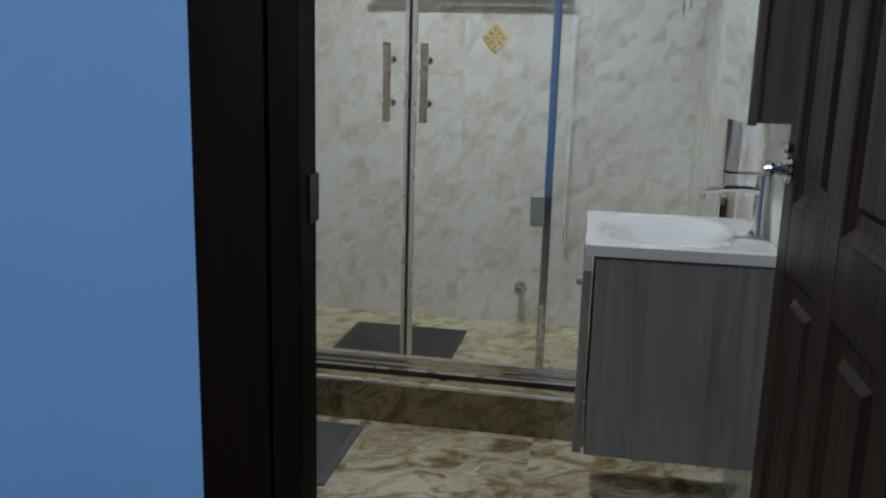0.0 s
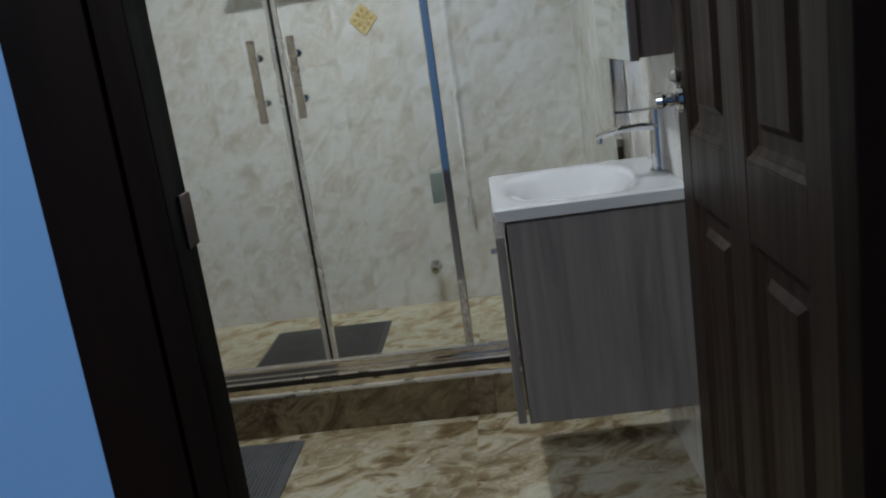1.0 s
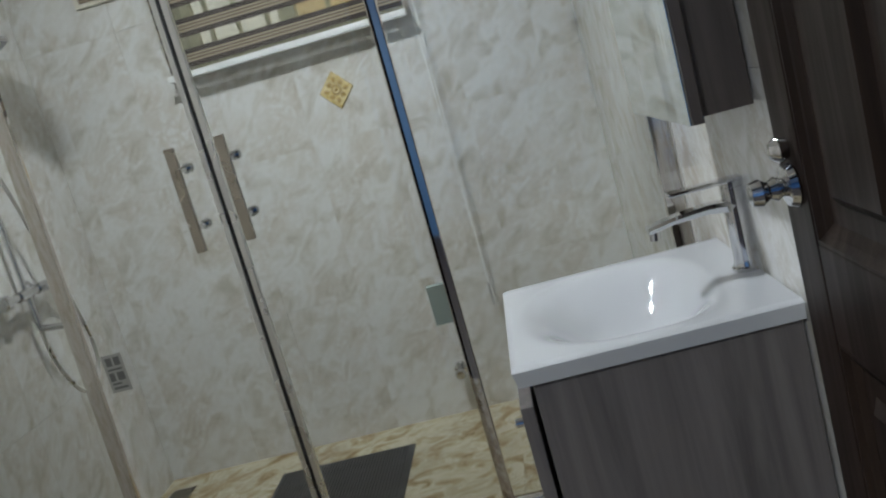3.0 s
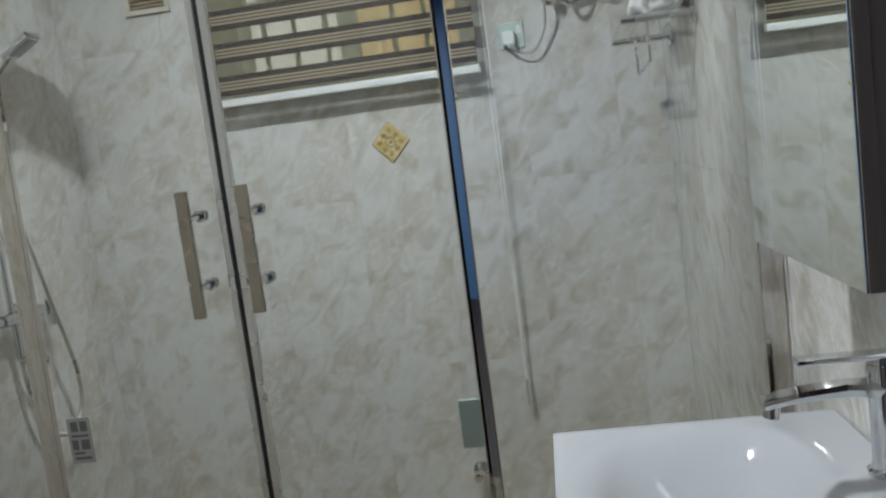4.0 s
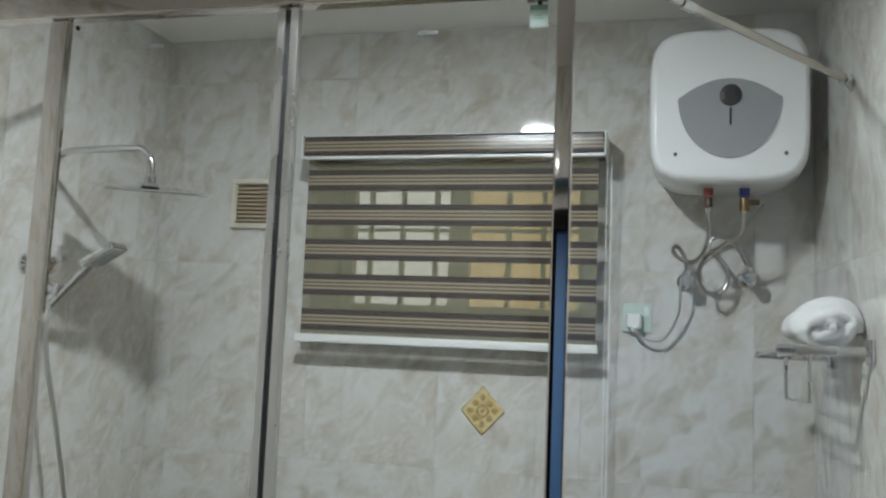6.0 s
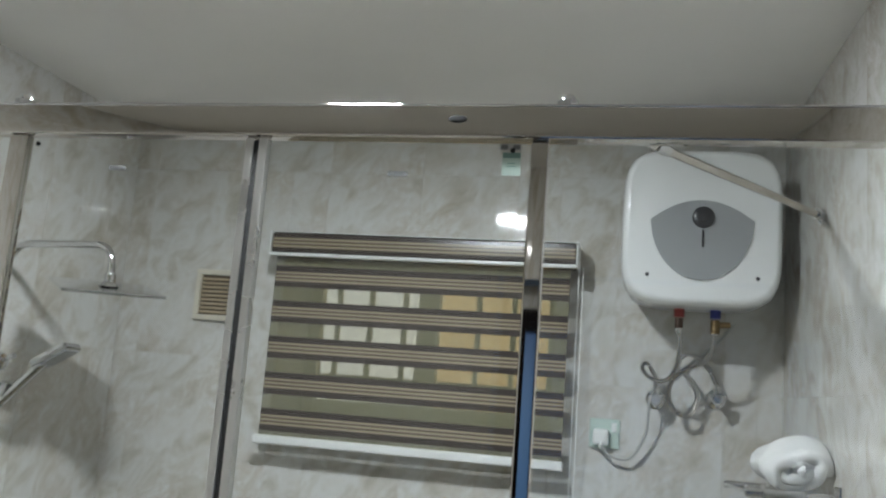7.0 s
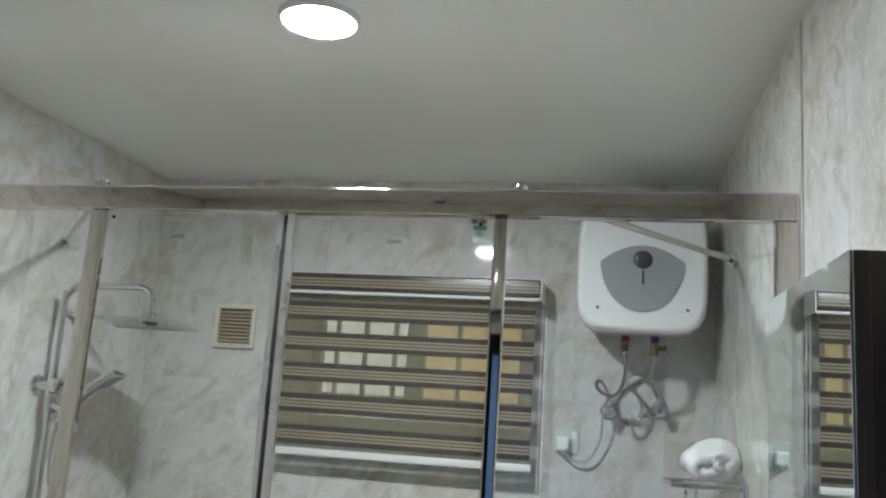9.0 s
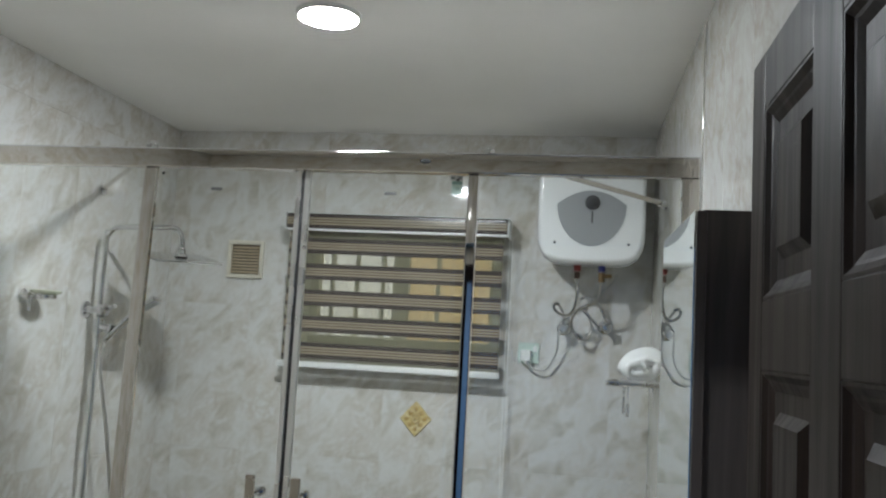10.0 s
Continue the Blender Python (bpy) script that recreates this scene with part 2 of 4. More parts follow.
def link(name, bm, material, smooth=True):
    bmesh.ops.recalc_face_normals(bm, faces=bm.faces)
    me = bpy.data.meshes.new(name)
    bm.to_mesh(me)
    bm.free()
    me.materials.append(material)
    if smooth:
        me.shade_smooth()
        me.set_sharp_from_angle(angle=radians(38))
    ob = new(name, me)
    if smooth and len(me.polygons) < 400:
        wm = ob.modifiers.new("even_normals", "WEIGHTED_NORMAL")
        wm.keep_sharp = True
    return ob


def part(name, bm, material, parent, label=""):
    ob = link(name, bm, material)
    ob.parent = parent
    ob.matrix_parent_inverse = parent.matrix_world.inverted()
    return tagged(ob, label)


def thing(name, label, category, at=(0, 0, 0), group=""):
    e = new(name)
    e.location = at
    e.matrix_world = Matrix.Translation(at)
    e.empty_display_size = 0.05
    return tagged(e, label, category, group)


def solid(name, bm, material, label="", category="", kind="", group=""):
    return tagged(link(name, bm, material), label, category, group, kind)


def B(*a, **k):
    return box(bmesh.new(), *a, **k)


# ---- the setting ----
XL, XR, YB, YF, YO, ZC = -1.575, 0.575, 4.0, 1.19, 1.0, 2.515
JL, JR, HEAD, LEAF, REVEAL = -0.302, 0.512, 1.965, 2.115, -0.40
TH = 0.009
YS0, STEP = 2.745, 0.004  # the right wall steps in a little beside the screen
WX0, WX1, WZ0, WZ1 = -1.02, -0.17, 1.56, 2.10


def structure(name, bm, material, label):
    return solid(name, bm, material, label, kind="structure")


bm = bmesh.new()
for x0, x1, z0, z1 in ((XL - 0.2, WX0, 0, ZC), (WX1, 1.2, 0, ZC), (WX0, WX1, 0, WZ0), (WX0, WX1, WZ1, ZC)):
    box(bm, x0, x1, YB + TH, YB + 0.35, z0, z1)
wall_back = structure("wall_back", bm, GROUT, "tiled back wall of the shower with a window opening")
wall_left = structure("wall_left", B(XL - 0.2, XL - TH, YF, YB + TH, 0, ZC), GROUT, "tiled left wall of the bathroom")


def wall_x(y):
    """The right wall runs a little askew."""
    return 0.456 + 0.022 * (YB - y)


bm = bmesh.new()
quad = [(wall_x(YF) + STEP + TH, YF), (wall_x(YS0) + STEP + TH, YS0 + TH), (wall_x(YS0) + TH, YS0 + TH), (wall_x(YB + TH) + TH, YB + TH), (0.9, YB + TH), (0.9, YF)]
lo, hi = [bm.verts.new((x, y, 0)) for x, y in quad], [bm.verts.new((x, y, ZC)) for x, y in quad]
for k in range(len(quad)):
    bm.faces.new((lo[k], lo[(k + 1) % len(quad)], hi[(k + 1) % len(quad)], hi[k]))
bm.faces.new(lo), bm.faces.new(hi)
wall_right = structure("wall_right", bm, GROUT, "tiled right wall behind vanity and shower")
bm = bmesh.new()
box(bm, XL - 0.2, REVEAL, YO, YF, 0, ZC + 0.3)
box(bm, JR + 0.062, 2.2, YO, YF, 0, ZC + 0.3)
box(bm, REVEAL, JR + 0.062, YO, YF, LEAF + 0.012, ZC + 0.3)
box(bm, -3.2, XL - 0.2, YO, YF, 0, ZC + 0.3)
structure("wall_door", bm, BLUE, "pale blue painted wall round the bathroom door")
bm = bmesh.new()
box(bm, XL, REVEAL, YF, YF + 0.008, 0, ZC)
box(bm, REVEAL, XR, YF, YF + 0.008, LEAF + 0.012, ZC)
box(bm, REVEAL + 0.0005, JR + 0.0615, YO + 0.03, YO + 0.056, HEAD + 0.0815, LEAF + 0.0115)
structure("wall_door_tiles", bm, WALL_TILE, "tiled inner face of the door wall")
structure("ceiling", B(XL - 0.2, 1.2, YF, YB + 0.35, ZC, ZC + 0.1), CEILING, "smooth off-white bathroom ceiling")
floor = structure("floor", B(XL - 0.2, 1.2, YF - 0.1, YB + 0.35, -0.15, -TH), GROUT, "bathroom floor of brown marble tiles")
# bedroom round the camera's start
structure("bedroom_floor", B(-3.2, 2.2, -3.2, YF - 0.1, -0.15, -0.002), BEDFLOOR, "bedroom floor")
structure("bedroom_ceiling", B(-3.2, 2.2, -3.2, YO, ZC + 0.2, ZC + 0.3), CEILING, "white bedroom ceiling")
structure("bedroom_wall_south", B(-3.2, 2.2, -3.3, -3.2, 0, ZC + 0.2), BLUE, "blue bedroom wall")
structure("bedroom_wall_west", B(-3.3, -3.2, -3.3, YF, 0, ZC + 0.2), BLUE, "blue bedroom wall")
structure("bedroom_wall_east", B(2.2, 2.3, -3.3, YF, 0, ZC + 0.2), BLUE, "blue bedroom wall")

# door frame
frame_ = thing("door_frame", "dark stained wooden door frame with moulded casing", "door frame", (0, 1.1, 0))
tagged(frame_, kind="structure")
YJ = YO + 0.057
for x0, x1 in ((JL - 0.0395, JL), (0.4605, JR + 0.0605)):
    part("jamb", B(x0, x1, YO - 0.014, YJ, 0, HEAD + 0.08, bevel=0.003), FRAMEWOOD, frame_)
part("jamb", B(REVEAL + 0.0005, JL - 0.040, YO, YJ, 0, HEAD + 0.08), FRAMEWOOD, frame_)
part("head_jamb", B(JL + 0.0005, 0.460, YO - 0.014, YJ, HEAD, HEAD + 0.08, bevel=0.003), FRAMEWOOD, frame_)
part("casing", B(-0.445, -0.342, YO - 0.022, YO - 0.0005, 0, HEAD + 0.16, bevel=0.006), FRAMEWOOD, frame_)
part("casing", B(0.573, 0.66, YO - 0.022, YO - 0.0005, 0, HEAD + 0.16, bevel=0.006), FRAMEWOOD, frame_)
part("casing", B(-0.3415, 0.5725, YO - 0.022, YO - 0.0145, HEAD + 0.04, HEAD + 0.16, bevel=0.003), FRAMEWOOD, frame_)
part("strike_plate", B(JL - 0.001, JL + 0.003, YJ - 0.034, YJ + 0.002, 1.02, 1.085, bevel=0.0008), BRUSHED_DARK, frame_, "dark strike plate")

# door leaf, open into the bathroom
door = thing("door", "dark brown panelled wooden door standing open", "door")
LW, LH, LT = 0.795, 2.10, 0.04
# built along +y from the hinge; its face looks to -x
stiles = ((0.0, 0.085), (0.345, 0.455), (LW - 0.085, LW))
rails = ((0.012, 0.225), (0.845, 0.972), (1.648, 1.744), (LH - 0.085, LH))
for a, b in stiles:
    part("stile", B(-LT, 0, a, b, 0.012, LH, bevel=0.003), DOORWOOD, door)
for lo_, hi_ in rails:
    for a, b in ((0.085, 0.345), (0.455, LW - 0.085)):
        part("rail", B(-LT + 0.0005, -0.0005, a, b, lo_, hi_, bevel=0.003), DOORWOOD, door)
for (_, lo_), (hi_, _) in zip(rails, rails[1:]):
    for a, b in ((0.085, 0.345), (0.455, LW - 0.085)):
        bm = B(-LT + 0.015, -0.015, a, b, lo_, hi_)
        for s, t in ((-LT + 0.015, -LT + 0.004), (-0.015, -0.004)):
            o, i = 0.052, 0.066
            outer = [bm.verts.new((s, y, z)) for y, z in ((a + o, lo_ + o), (b - o, lo_ + o), (b - o, hi_ - o), (a + o, hi_ - o))]
            inner = [bm.verts.new((t, y, z)) for y, z in ((a + i, lo_ + i), (b - i, lo_ + i), (b - i, hi_ - i), (a + i, hi_ - i))]
            for k in range(4):
                bm.faces.new((outer[k], outer[(k + 1) % 4], inner[(k + 1) % 4], inner[k]))
            bm.faces.new(inner)
        part("panel", bm, DOORWOOD, door)
        # sloped moulding round the panel
        bm = bmesh.new()
        for top, mid, base in ((-LT + 0.0015, -LT + 0.008, -LT + 0.0148), (-0.0015, -0.008, -0.0148)):
            loops = []
            for x, d in ((top, 0.0), (top, 0.004), (mid, 0.012), (mid + (base - mid) * 0.2, 0.016), (base, 0.026)):
                loops.append([bm.verts.new((x, y, z)) for y, z in ((a + d, lo_ + d), (b - d, lo_ + d), (b - d, hi_ - d), (a + d, hi_ - d))])
            for p_, q_ in zip(loops, loops[1:]):
                for k in range(4):
                    bm.faces.new((p_[k], p_[(k + 1) % 4], q_[(k + 1) % 4], q_[k]))
        mould = part("moulding", bm, DOORWOOD, door)
        for f in mould.data.polygons:
            f.use_smooth = False
bm = lathe(bmesh.new(), [(0, 0.004), (0.024, 0.004), (0.028, 0.0), (0.024, -0.008), (0.013, -0.012), (0.0, -0.012)], (-LT - 0.004, LW - 0.05, 1.04), "x")
rose = part("rose", bm, CHROME, door, "chrome door handle rose")
bm = rod(bmesh.new(), (-LT, LW - 0.05, 1.04), (-LT - 0.03, LW - 0.05, 1.04), 0.008)
lathe(bm, [(0, 0), (0.011, 0.002), (0.015, 0.01), (0.011, 0.018), (0.017, 0.028), (0.014, 0.04), (0, 0.044)], (-LT - 0.014, LW - 0.05, 1.04), "-x")
part("door_handle", bm, CHROME, door, "small ornate chrome door knob")
bm = bmesh.new()
lathe(bm, [(0, 0.0), (0.012, 0.0), (0.016, 0.012), (0.01, 0.02), (0, 0.024)], (-LT - 0.002, LW - 0.05, 1.085), "-x", 20)
part("latch_knob", bm, CHROME, door)
door.matrix_world = pose(0.502, 1.06, 0, 0, 0, 0.75)

# ---- shower curb and enclosure ----
curb = tagged(thing("shower_curb", "brown marble shower kerb with a pale top slab", "shower curb", (0, 2.7, 0)), kind="structure")
CE = wall_x(2.9) - 0.001
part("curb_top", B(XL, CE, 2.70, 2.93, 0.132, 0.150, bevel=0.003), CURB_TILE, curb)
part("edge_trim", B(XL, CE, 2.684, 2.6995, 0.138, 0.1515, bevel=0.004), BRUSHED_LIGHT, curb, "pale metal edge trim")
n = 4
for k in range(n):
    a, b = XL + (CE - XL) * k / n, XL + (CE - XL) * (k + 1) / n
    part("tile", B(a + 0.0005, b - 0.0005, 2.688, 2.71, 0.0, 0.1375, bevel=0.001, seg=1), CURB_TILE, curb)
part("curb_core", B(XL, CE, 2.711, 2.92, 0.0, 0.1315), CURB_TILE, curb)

YG = 2.775
RAILMARK = (-0.228, 2.138)
enc = thing("shower_enclosure", "glass shower enclosure with polished steel profiles", "shower screen", (-0.55, YG, 0.16))
XW = wall_x(YG) - 0.001
part("top_rail", B(XL, XW, YG - 0.018, YG + 0.018, 2.108, 2.162, bevel=0.004), STEEL, enc)
# added bead that mirrors the lamp as a bright line on the rail's edge
part("highlight_bead", rod(bmesh.new(), (XL + 0.001, YG - 0.016, 2.1605), (XW - 0.001, YG - 0.016, 2.1605), 0.003, seg=12), CHROME, enc, "thin chrome bead added to draw the highlight on the top rail")
bm = B(XL, XW, YG - 0.02, YG + 0.02, 0.1505, 0.192, bevel=0.003)
box(bm, XL, XW, YG - 0.014, YG + 0.014, 0.19, 0.218, bevel=0.003)
rl = part("bottom_rail", bm, STEEL, enc)
# glossy black strip added for the thin dark line at the rail's foot
part("foot_strip", B(XL + 0.001, XW - 0.001, YG - 0.0225, YG - 0.0202, 0.1503, 0.168), FOOTSTRIP, rl, "glossy black strip along the kerb")
part("wall_channel", B(XW - 0.042, XW, YG - 0.0175, YG + 0.0175, 0.2185, 2.1075, bevel=0.002), STEEL, enc)
part("wall_channel", B(XL, XL + 0.012, YG - 0.0175, YG + 0.0175, 0.2185, 2.1075, bevel=0.002), STEEL, enc)
bm = B(-1.066, -1.028, YG - 0.009, YG + 0.009, 0.2185, 2.1075, bevel=0.003)
for v in bm.verts:
    v.co.x += 0.018 * (v.co.z - 0.75)  # stands a little out of plumb
part("post", bm, STEEL, enc)
bm = B(-0.112, -0.085, YG - 0.011, YG + 0.011, 0.2185, 2.1075, bevel=0.003)
for v in bm.verts:
    v.co.y += 0.007 * (v.co.z - 1.2) + 0.021 * (v.co.x + 0.0985)
part("post", bm, STEEL, enc)
for x0, x1 in ((XL + 0.02, -1.05), (-0.082, XW - 0.02)):
    part("fixed_pane", B(x0, x1, YG - 0.003, YG + 0.003, 0.21, 2.115), GLASS, enc, "clear fixed glass pane")
for x0, x1, hx in ((-1.012, -0.576, -0.634), (-0.562, -0.113, -0.511)):
    dr = part("glass_door", B(x0, x1, YG - 0.003, YG + 0.003, 0.225, 2.104), GLASS, enc, "clear glass shower door")
    bm = B(hx - 0.012, hx + 0.012, YG - 0.070, YG - 0.057, 1.038, 1.29, bevel=0.002)
    hd = part("handle", bm, BRUSHED, dr, "brushed steel square bar handle")
    for z in (1.235, 1.095):
        bm = rod(bmesh.new(), (hx, YG - 0.06, z), (hx, YG + 0.012, z), 0.007)
        lathe(bm, [(0, 0.0), (0.012, 0.0), (0.012, 0.006), (0.008, 0.009), (0.008, 0.014), (0.0125, 0.017), (0.0125, 0.023), (0.0, 0.0235)], (hx, YG + 0.027, z), "y", 24)
        part("knob", bm, CHROME, dr)
bm = lathe(bmesh.new(), [(0, 0.0012), (0.007, 0.001), (0.009, 0.0), (0, 0.0)], (0, 0, 0), "y", 20)
for v in bm.verts:
    v.co.x *= 1.7
    v.co.z *= 0.7
bmesh.ops.translate(bm, verts=bm.verts, vec=(RAILMARK[0], YG - 0.0184, RAILMARK[1]))
part("rail_mark", bm, MATTE, enc, "small dark oval badge on the top rail")
for x in (-0.985, -0.140):
    part("pivot_pin", rod(bmesh.new(), (x, YG - 0.006, 2.092), (x, YG - 0.003, 2.092), 0.004, seg=12), MATTE, enc)
part("magnet_seal", B(-0.5732, -0.5648, YG - 0.0065, YG + 0.0065, 0.226, 2.103), SEAL, enc, "dark magnetic seal between the doors")
for x0, x1 in ((-0.588, -0.5735), (-0.5645, -0.549)):
    part("edge_profile", B(x0, x1, YG - 0.009, YG + 0.009, 0.224, 2.1065, bevel=0.002), BRUSHED_LIGHT, enc)
part("hinge_plate", B(-0.155, -0.109, YG - 0.01, YG + 0.01, 0.71, 0.81, bevel=0.002), HINGEGREEN, enc, "pale green hinge clamp")

# ---- lamp ----
lamp = thing("ceiling_lamp", "round white led ceiling lamp, switched on", "ceiling lamp", (-0.497, 2.668, ZC))
part("trim_ring", lathe(bmesh.new(), [(0.0785, 0.0), (0.088, -0.0005), (0.087, -0.006), (0.0835, -0.0125), (0.0785, -0.0130), (0.0785, 0.0)], (-0.497, 2.668, ZC), seg=48), WHITE, lamp)
LED = glow("led_diffuser", (0.89, 0.96, 1.02), 480)
part("diffuser", lathe(bmesh.new(), [(0.0, -0.0175), (0.045, -0.0162), (0.068, -0.0145), (0.078, -0.0125), (0.078, -0.002), (0.0, -0.001)], (-0.497, 2.668, ZC), seg=48), LED, lamp, "glowing diffuser disc")

# ---- vanity ----
XV = wall_x(2.28) + STEP - 0.004
VX, VY0, VY1 = 0.068, 2.055, 2.515
van = thing("vanity_cabinet", "wall-hung vanity cabinet in grey wood-grain laminate", "cabinet", (0.3, 2.28, 0.254))
for ya, yb in ((VY0, VY0 + 0.018), (VY1 - 0.018, VY1)):
    part("side_panel", B(VX, XV, ya, yb, 0.254, 0.782, bevel=0.002, seg=1), VANWOOD, van)
part("bottom_panel", B(VX, XV, VY0 + 0.0185, VY1 - 0.0185, 0.255, 0.273), VANWOOD, van)
part("back_panel", B(VX + 0.002, VX + 0.016, VY0 + 0.0185, VY1 - 0.0185, 0.2735, 0.781), VANWOOD, van)
part("door", B(VX - 0.03, VX - 0.008, VY0 + 0.002, VY1 - 0.002, 0.257, 0.742, bevel=0.002), VANWOOD, van)
bm = rod(bmesh.new(), (VX - 0.03, VY0 + 0.05, 0.70), (VX - 0.045, VY0 + 0.05, 0.70), 0.008)
part("handle", bm, CHROME, van)

basin = thing("washbasin", "white ceramic washbasin with an oval bowl", "washbasin", (0.3, 2.28, 0.7835))
bm = bmesh.new()
BX0, BX1, BY0, BY1, ZT = 0.041, XV, 2.03, 2.535, 0.815
N = 56


def basin_z(x, y):
    u, v = (x - 0.275) / (0.212 if x < 0.275 else 0.148), (y - 2.283) / 0.226
    r = (abs(u) ** 2.6 + abs(v) ** 2.6) ** (1 / 2.6)
    edge = min(x - BX0, y - BY0, BY1 - y)
    lip = -0.004 * max(0.0, 1 - edge / 0.006) ** 2
    if r >= 1.0:
        return ZT + lip
    s = max(0.0, min(1.0, (1.0 - r) / 0.78))
    return ZT + lip - 0.098 * (s * s * (3 - 2 * s))


grid = [[bm.verts.new((BX0 + (BX1 - BX0) * i / N, BY0 + (BY1 - BY0) * j / N, basin_z(BX0 + (BX1 - BX0) * i / N, BY0 + (BY1 - BY0) * j / N))) for j in range(N + 1)] for i in range(N + 1)]
for i in range(N):
    for j in range(N):
        bm.faces.new((grid[i][j], grid[i + 1][j], grid[i + 1][j + 1], grid[i][j + 1]))
rim = [grid[i][0] for i in range(N)] + [grid[N][j] for j in range(N)] + [grid[i][N] for i in range(N, 0, -1)] + [grid[0][j] for j in range(N, 0, -1)]
low = [bm.verts.new((v.co.x + (0.006 if v.co.x < 0.1 else 0), v.co.y + (0.006 if v.co.y < BY0 + 1e-4 else -0.006 if v.co.y > BY1 - 1e-4 else 0), 0.7835)) for v in rim]
for k in range(len(rim)):
    a, b = k, (k + 1) % len(rim)
    bm.faces.new((rim[a], rim[b], low[b], low[a]))
part("bowl", bm, CERAMIC, basin)
part("drain", lathe(bmesh.new(), [(0, 0.006), (0.018, 0.005), (0.024, 0.0), (0.024, -0.003), (0, -0.003)], (0.27, 2.285, 0.7195)), CHROME, basin, "chrome drain plug")
part("overflow", lathe(bmesh.new(), [(0, 0.004), (0.007, 0.004), (0.011, 0.001), (0.011, -0.006), (0, -0.006)], (0.392, 2.285, 0.785), "-x", 20), CHROME, basin, "chrome overflow ring")

tap = thing("basin_tap", "chrome single-lever mixer tap on the washbasin", "tap", (0.480, 2.262, ZT))
TX, TY = 0.480, 2.262
bm = lathe(bmesh.new(), [(0, 0.0005), (0.027, 0.0005), (0.027, 0.006), (0.023, 0.009), (0.0205, 0.02), (0.019, 0.12), (0.0195, 0.15), (0.0, 0.152)], (TX, TY, ZT))
part("body", bm, CHROME, tap)
bm = bmesh.new()
sp = [(0.0, 0.117, 0.017), (-0.05, 0.122, 0.013), (-0.11, 0.118, 0.0105), (-0.155, 0.110, 0.0095)]
prev = None
for dx, dz, h in sp:
    ring = [bm.verts.new((TX + dx, TY + s * w, ZT + dz + k * h)) for s, w, k in ((-1, 0.016, -0.6), (1, 0.016, -0.6), (1, 0.019, 0.1), (1, 0.014, 0.6), (-1, 0.014, 0.6), (-1, 0.019, 0.1))]
    if prev:
        for k in range(6):
            bm.faces.new((prev[k], prev[(k + 1) % 6], ring[(k + 1) % 6], ring[k]))
    else:
        bm.faces.new(ring[::-1])
    prev = ring
bm.faces.new(prev)
part("spout", bm, CHROME, tap)
part("aerator", rod(bmesh.new(), (TX - 0.142, TY, ZT + 0.107), (TX - 0.144, TY, ZT + 0.09), 0.011), CHROME, tap)
bm = B(TX - 0.11, TX + 0.022, TY - 0.016, TY + 0.016, ZT + 0.158, ZT + 0.166, bevel=0.003)
rod(bm, (TX, TY, ZT + 0.15), (TX, TY, ZT + 0.16), 0.018)
part("lever", bm, CHROME, tap)

cab = thing("mirror_cabinet", "dark laminate wall cabinet with a mirror front", "mirror cabinet", (0.47, 2.28, 1.12))
part("body", B(0.412, XV + 0.004, 2.07, 2.44, 1.115, 1.918, bevel=0.002), CABWOOD, cab)
dr = part("door", B(0.3935, 0.4105, 2.02, 2.452, 1.112, 1.908, bevel=0.002), CABWOOD, cab, "dark laminate mirror door")
part("mirror", B(0.389, 0.3932, 2.0205, 2.4515, 1.1125, 1.9075, bevel=0.001), MIRROR, dr, "bevelled mirror glass")

ASKEW = Matrix.Translation((0.3, 2.28, 0)) @ Matrix.Rotation(math.atan(0.022), 4, "Z") @ Matrix.Translation((-0.3, -2.28, 0))
for o in (van, basin, tap):
    o.matrix_world = ASKEW @ o.matrix_world
cab.matrix_world = Matrix.Translation((0.39, 2.02, 0)) @ Matrix.Rotation(radians(2.05), 4, "Z") @ Matrix.Translation((-0.39, -2.02, 0)) @ cab.matrix_world

# ---- window, blind ----
win = tagged(thing("window_1", "white aluminium window with burglar bars", "window", ((WX0 + WX1) / 2, 4.28, WZ0)), kind="structure")
WFRAME = paint("window_frame_cream", (0.50, 0.49, 0.36), 0.45, 300, 0.03)
M0, M1 = -0.642, -0.572
for x0, x1 in ((WX0, WX0 + 0.04), (WX1 - 0.04, WX1), (M0, M1)):
    part("window_frame", B(x0, x1, 4.255, 4.30, WZ0, WZ1, bevel=0.003), WFRAME, win)
for z0, z1 in ((WZ0, WZ0 + 0.10), (WZ1 - 0.05, WZ1)):
    for x0, x1 in ((WX0 + 0.04, M0), (M1, WX1 - 0.04)):
        part("window_frame", B(x0, x1, 4.256, 4.299, z0, z1, bevel=0.003), WFRAME, win)
for x0, x1 in ((WX0 + 0.04, M0), (M1, WX1 - 0.04)):
    part("pane", B(x0, x1, 4.276, 4.281, WZ0 + 0.10, WZ1 - 0.05), WINGLASS, win)
for x in (-0.935, -0.82, -0.70, -0.448, -0.33):
    part("bar", B(x - 0.009, x + 0.009, 4.302, 4.318, WZ0, WZ1, bevel=0.002), WFRAME, win)
for z in (1.74, 1.92):
    part("bar", B(WX0, WX1, 4.319, 4.331, z - 0.006, z + 0.006, bevel=0.002), WFRAME, win)

PITCH, BAND, ZTOP, YBL = 0.1065, 0.0640, 2.053, 3.912


